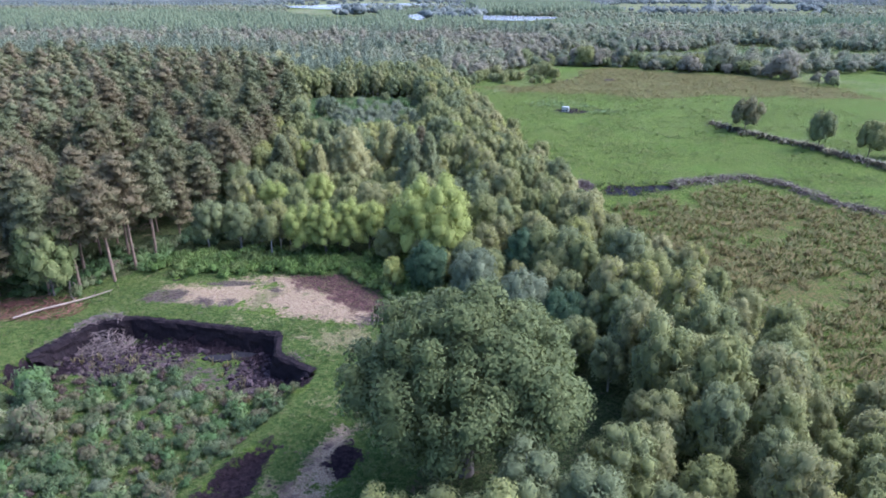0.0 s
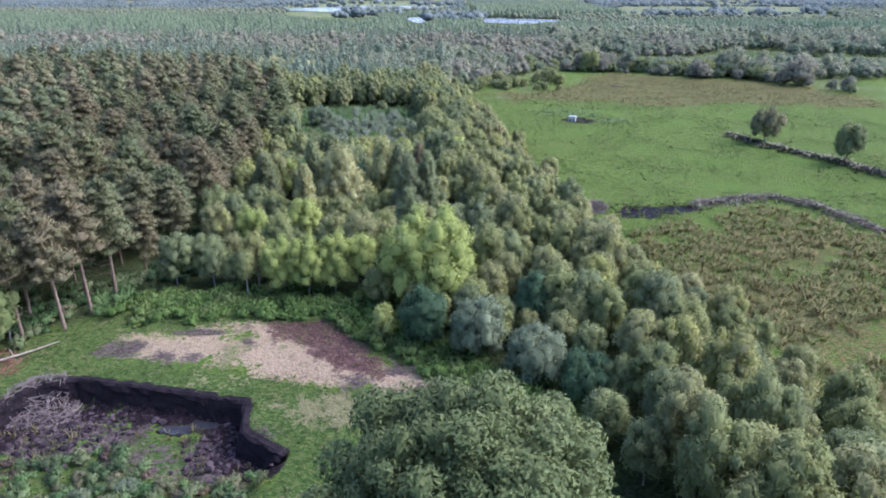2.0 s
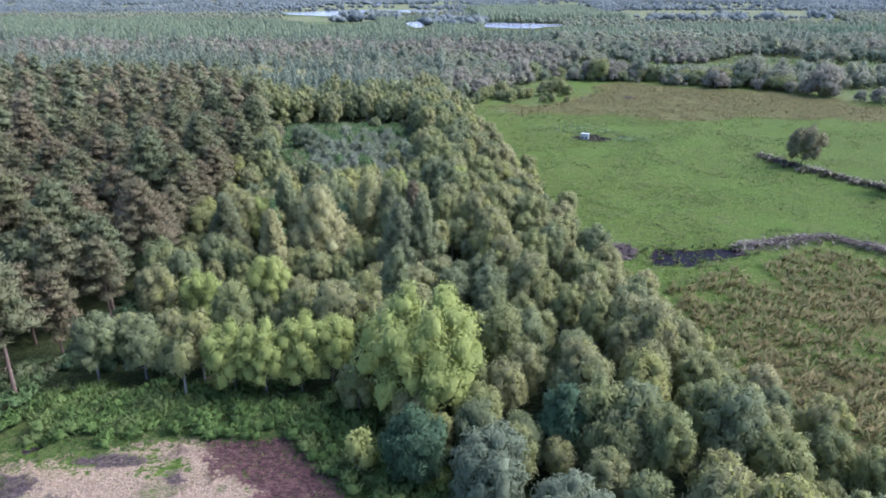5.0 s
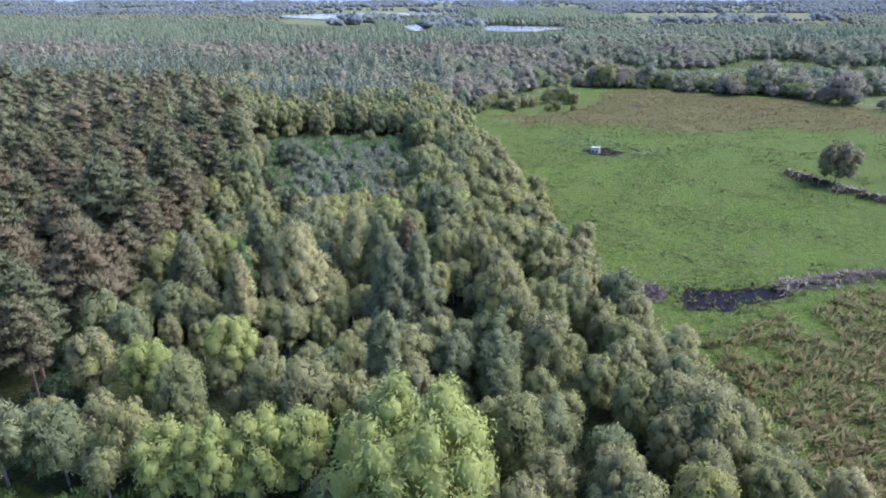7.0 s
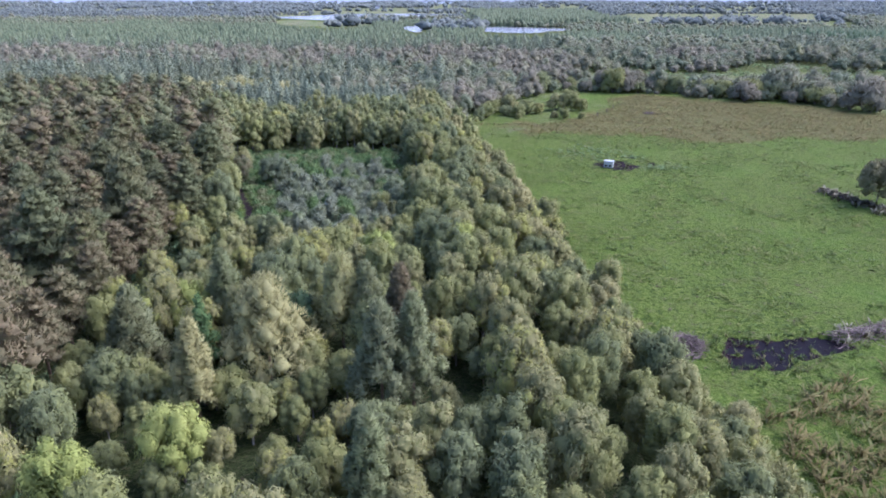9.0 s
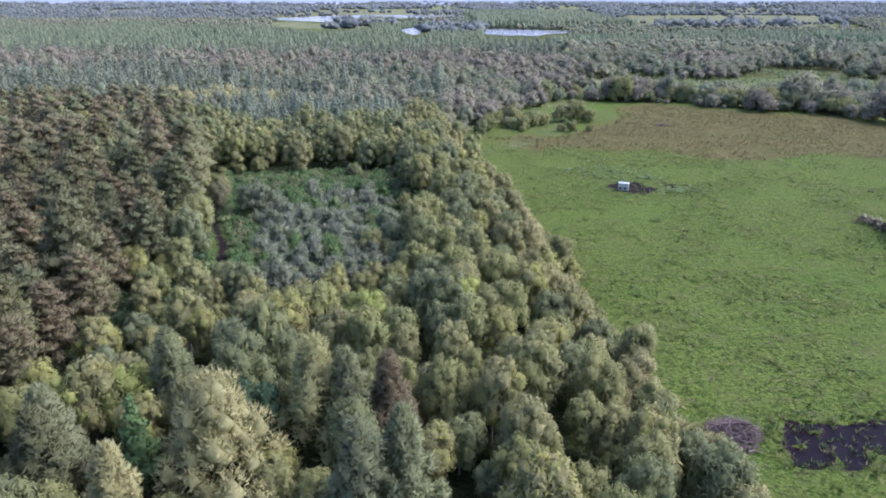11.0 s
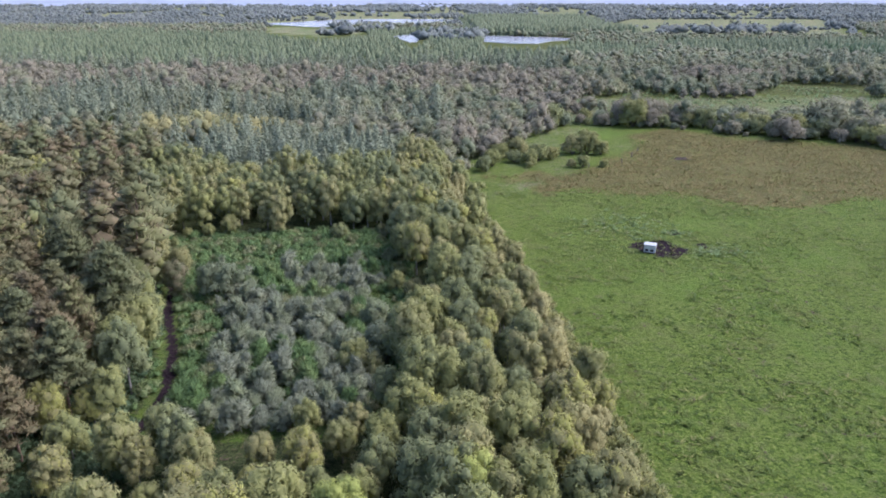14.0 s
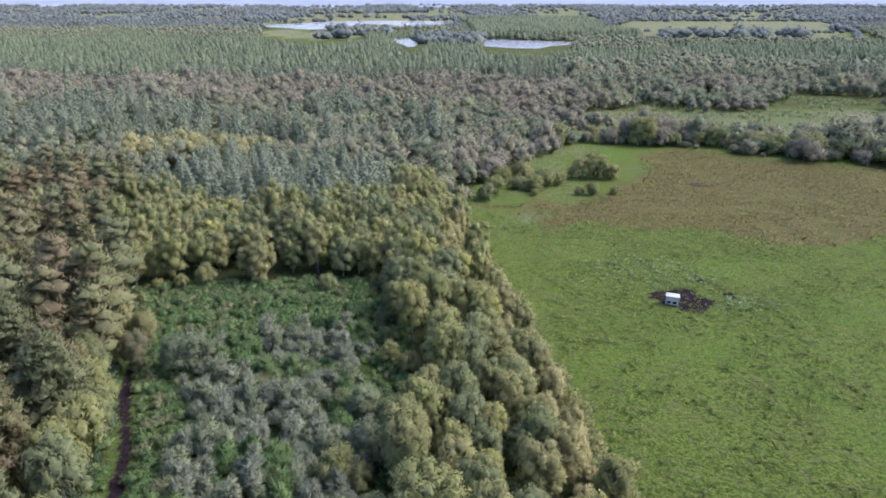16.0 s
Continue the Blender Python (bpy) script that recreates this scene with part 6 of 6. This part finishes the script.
def along(line, n, spread_w, rng):
    seg = [math.hypot(b[0] - a[0], b[1] - a[1]) for a, b in zip(line, line[1:])]
    cum = np.concatenate([[0], np.cumsum(seg)])
    s = rng.uniform(0, cum[-1], n)
    pa = np.array(line)
    x, y = np.interp(s, cum, pa[:, 0]), np.interp(s, cum, pa[:, 1])
    k = np.clip(np.searchsorted(cum, s) - 1, 0, len(seg) - 1)
    t = unit(pa[k + 1] - pa[k])
    off = rng.normal(0, spread_w, n)
    return x - t[:, 1] * off, y + t[:, 0] * off, t, off


def brush_line(name, line, n, width, tall, mat, label, seed):
    rng = np.random.default_rng(seed)
    x, y, t, off = along(line, n, width, rng)
    z = height(x, y) + rng.uniform(0, 1, n) * tall * np.exp(-(off / (width * 1.4)) ** 2) * (0.6 + 0.8 * vnoise(x, y, 3, seed))
    d = np.stack([t[:, 0] + rng.normal(0, 0.7, n), t[:, 1] + rng.normal(0, 0.7, n), rng.normal(0, 0.35, n)], 1)
    return sticks(name, np.stack([x, y, z], 1), d, rng.uniform(0.7, 2.4, n), rng.uniform(0.02, 0.06, n), mat, label, "brushwood", "stuff")


brush_line("brush_bank", HEDGE_A[2:], 2600, 0.75, 0.9, BRUSHWOOD, "bank of dead tangled branches across the pasture", 3)
brush_line("brush_bank", HEDGE_B, 1500, 0.7, 0.6, BRUSHWOOD, "low bank of dead branches and earth under thorn trees", 4)
rng = np.random.default_rng(77)
x, y, _, _ = along(HEDGE_A[2:], 260, 0.9, rng)
tufts("bank_weeds", x, y, rng.uniform(0.6, 1.3, 260), 8, 0.7, 0.22, 0.6, LEAF_GREY, "dry weeds and brambles on the brush bank", "weeds", 14)
x, y, _, _ = along(HEDGE_B, 420, 0.8, rng)
tufts("bank_weeds", x, y, rng.uniform(0.7, 1.5, 420), 8, 0.8, 0.26, 0.6, LEAF_GREY, "dry weeds and brambles on the field bank", "weeds", 15)


def bent_stick(seed):
    """One crooked branch along x, a metre long, with a side twig."""
    rng = np.random.default_rng(seed)
    soup = Soup()
    pts = [(f - 0.5, 0.05 * rng.normal(), 0.05 * rng.normal()) for f in (0, 0.35, 0.7, 1.0)]
    soup.add(*tube(pts, [0.026, 0.022, 0.016, 0.007], 5))
    soup.add(*tube([pts[1], (0.1, 0.12, 0.05), (0.32, 0.2, 0.12)], [0.013, 0.01, 0.004], 3))
    return soup.mesh("branch", [BRUSHWOOD], True)


STICKS = [bent_stick(40 + i) for i in range(6)]


def heap(name, x0, y0, rx, ry, tall, n, label, seed, lmin=0.8, lmax=2.6):
    """A heap of cut branches, each one a part."""
    rng = np.random.default_rng(seed)
    root = new(name)
    root.matrix_world = pose(x0, y0, zat(x0, y0))
    tagged(root, label, "brushwood")
    base = root.matrix_world.inverted()
    a, r = rng.uniform(0, 6.28, n), np.sqrt(rng.uniform(0, 1, n))
    x, y = x0 + rx * r * np.cos(a), y0 + ry * r * np.sin(a)
    z = height(x, y) + 0.05 + rng.uniform(0, 1, n) * tall * (1 - r ** 2)
    for i in range(n):
        ob = part_mesh("branch", STICKS[i % 6], root)
        ob.matrix_local = base @ pose(x[i], y[i], z[i], rng.uniform(0, 360), rng.normal(0, 16), math.degrees(a[i]) + 70 + rng.normal(0, 40)) @ Matrix.Diagonal((*(rng.uniform(lmin, lmax) * np.array([1, 1, 1])), 1))
    return root


def litter_patch(name, x0, y0, rx, ry, tall, n, mat, label, seed, lmin=0.8, lmax=2.6):
    """Loose brash strewn over the ground."""
    rng = np.random.default_rng(seed)
    a, r = rng.uniform(0, 6.28, n), np.sqrt(rng.uniform(0, 1, n))
    x, y = x0 + rx * r * np.cos(a), y0 + ry * r * np.sin(a)
    z = height(x, y) + 0.05 + rng.uniform(0, 1, n) * tall * (1 - r ** 2)
    d = np.stack([np.cos(a + 1.2) + rng.normal(0, 0.7, n), np.sin(a + 1.2) + rng.normal(0, 0.7, n), rng.normal(0, 0.3, n)], 1)
    return sticks(name, np.stack([x, y, z], 1), d, rng.uniform(lmin, lmax, n), rng.uniform(0.02, 0.05, n), mat, label, "brushwood", "stuff")


heap("brush_pile", 26.8, 125.2, 2.6, 2.2, 1.3, 280, "heap of pinkish cut branches beside a black pool", 5)
heap("brush_pile", -36.0, 62.6, 3.0, 2.8, 1.7, 290, "grey heap of dead branches on the peat bank", 6, 0.8, 2.0)
litter_patch("brash_litter", -46, 67.5, 6, 3.2, 0.3, 500, RUSTY, "rusty brash and dead fern below the pines", 7, 0.5, 1.8)
heap("brush_pile", 68.2, 279.9, 2.2, 1.2, 0.5, 60, "small heap of bleached branches among rushes", 8)


def fallen_log():
    soup = Soup()
    a, b = np.array([-46.6, 64.6, zat(-46.6, 64.6) + 0.25]), np.array([-39.0, 71.6, zat(-39.0, 71.6) + 0.35])
    pts = [a + (b - a) * f + np.array([0, 0, 0.08 * math.sin(f * 7)]) for f in np.linspace(0, 1, 7)]
    soup.add(*tube(pts, [0.13, 0.13, 0.12, 0.11, 0.1, 0.08, 0.05], 8))
    for f, dx in ((0.35, 0.5), (0.6, -0.6), (0.8, 0.4)):
        p = a + (b - a) * f
        soup.add(*tube([p, p + [dx * 0.5, -dx * 0.3, 0.4], p + [dx, -dx * 0.6, 0.65]], [0.05, 0.04, 0.015], 5))
    return tagged(new("fallen_log", soup.mesh("fallen_log", [LOG_WOOD], True)), "long bleached fallen trunk lying on rusty brash", "log")


fallen_log()
for i, (x, y, h2, l2) in enumerate([(-44.2, 71.8, 1.6, 0.3), (-43.4, 72.2, 1.2, -0.4), (-47.2, 72.4, 1.9, 0.5)]):
    soup = Soup()
    z = zat(x, y)
    soup.add(*tube([(x, y, z - 0.1), (x + l2 * 0.4, y, z + h2 * 0.6), (x + l2, y - 0.1, z + h2)], [0.13, 0.1, 0.05], 6))
    tagged(new("dead_stump", soup.mesh("dead_stump", [WOOD_GREY], True)), "bleached broken stump at the foot of the pines", "stump", "stumps below the pines")


# ---- trough in the pasture ----
def box(x0, x1, y0, y1, z0, z1, bevel=0.02):
    bm = bmesh.new()
    bmesh.ops.create_cube(bm, size=1.0)
    for v in bm.verts:
        v.co = Vector((x0 + (v.co.x + 0.5) * (x1 - x0), y0 + (v.co.y + 0.5) * (y1 - y0), z0 + (v.co.z + 0.5) * (z1 - z0)))
    if bevel:
        bmesh.ops.bevel(bm, geom=bm.edges[:], offset=bevel, segments=2, affect="EDGES")
    return bm


def trough(x, y, turn, size):
    """A pale box-shaped drinking trough with a lid and dark panels for shaded feeding openings, on skids."""
    root = new("water_trough")
    tagged(root, "pale concrete box trough with dark panels for shaded openings on trampled mud", "trough")
    part("body", box(-0.85, 0.85, -0.6, 0.6, 0.12, 1.22, 0.04), CONCRETE, root)
    part("lid", box(-0.91, 0.91, -0.66, 0.66, 1.222, 1.32, 0.03), CONCRETE, root, "flat pale lid")
    # no recess is cut: solid near-black panels paint the shade inside
    for a in (-0.68, 0.08):
        part("opening", box(a, a + 0.5, -0.615, -0.55, 0.3, 0.62, 0.01), BOG_WATER, root, "dark panel painting a shaded feeding opening")
    part("opening", box(0.8, 0.862, -0.35, 0.35, 0.35, 0.7, 0.01), BOG_WATER, root, "dark panel painting a shaded end opening")
    for a in (-0.5, 0.4):
        part("skid", box(-0.9, 0.9, a, a + 0.12, -0.05, 0.118, 0.01), WOOD_GREY, root, "timber skid")
    root.matrix_world = pose(x, y, zat(x, y), 0, 0, turn) @ Matrix.Scale(size, 4)


trough(37.9, 208.2, -22, 1.2)

# ---- fence posts at the pasture's far corner ----
for x, y in ((39.9, 270.7), (49.8, 275.2), (54.5, 282.5), (58.4, 290.3)):
    z = zat(x, y)
    root = new("fence_post")
    tagged(root, "bleached wooden fence post in rough grass", "post", "posts at the pasture's corner")
    part("shaft", box(-0.09, 0.09, -0.09, 0.09, -0.2, 1.25, 0.02), WOOD_GREY, root)
    part("strainer", box(-0.05, 0.05, 0.095, 0.14, 0.7, 0.8, 0.01), WOOD_GREY, root)
    root.matrix_world = pose(x, y, z, 2, 3, 20)


# ---- far houses ----
def house(x, y, w, d, h, turn):
    root = new("farmhouse")
    tagged(root, "small white farmhouse with a grey slate roof, far off", "house", "farmhouses on the plain")
    part("wall", box(-w / 2, w / 2, -d / 2, d / 2, 0, h, 0.05), WHITEWASH, root)
    bm = bmesh.new()
    e = 0.4
    pr = [bm.verts.new(c) for c in ((-w / 2 - e, -d / 2 - e, h), (w / 2 + e, -d / 2 - e, h), (w / 2 + e, d / 2 + e, h), (-w / 2 - e, d / 2 + e, h), (-w / 2 - e, 0, h + d * 0.45), (w / 2 + e, 0, h + d * 0.45))]
    for f in ((0, 1, 5, 4), (2, 3, 4, 5), (0, 4, 3), (1, 2, 5), (3, 2, 1, 0)):
        bm.faces.new([pr[i] for i in f])
    roof = part("roof", bm, SLATE, root)
    part("chimney", box(-w / 2 + 0.5, -w / 2 + 1.4, -0.4, 0.4, h + d * 0.3, h + d * 0.45 + 1.1, 0.03), WHITEWASH, roof)
    for a in (-0.3, 0.0, 0.3):
        part("window", box(w * a - 0.5, w * a + 0.5, -d / 2 - 0.06, -d / 2 + 0.1, 1.0, 2.3, 0.02), SLATE, root)
    root.matrix_world = pose(x, y, 0, 0, 0, turn)


for x, y, w, turn in ((-640, 1235, 16, 10), (-760, 1330, 15, -20), (-380, 1560, 14, 15), (470, 1560, 18, 5), (520, 1640, 14, -30), (-980, 1700, 18, 0), (-150, 1700, 16, 10), (900, 1800, 18, 0), (700, 2000, 18, 20), (-500, 2100, 18, 5)):
    house(x, y, w * 0.62, 6, 3.6, turn)
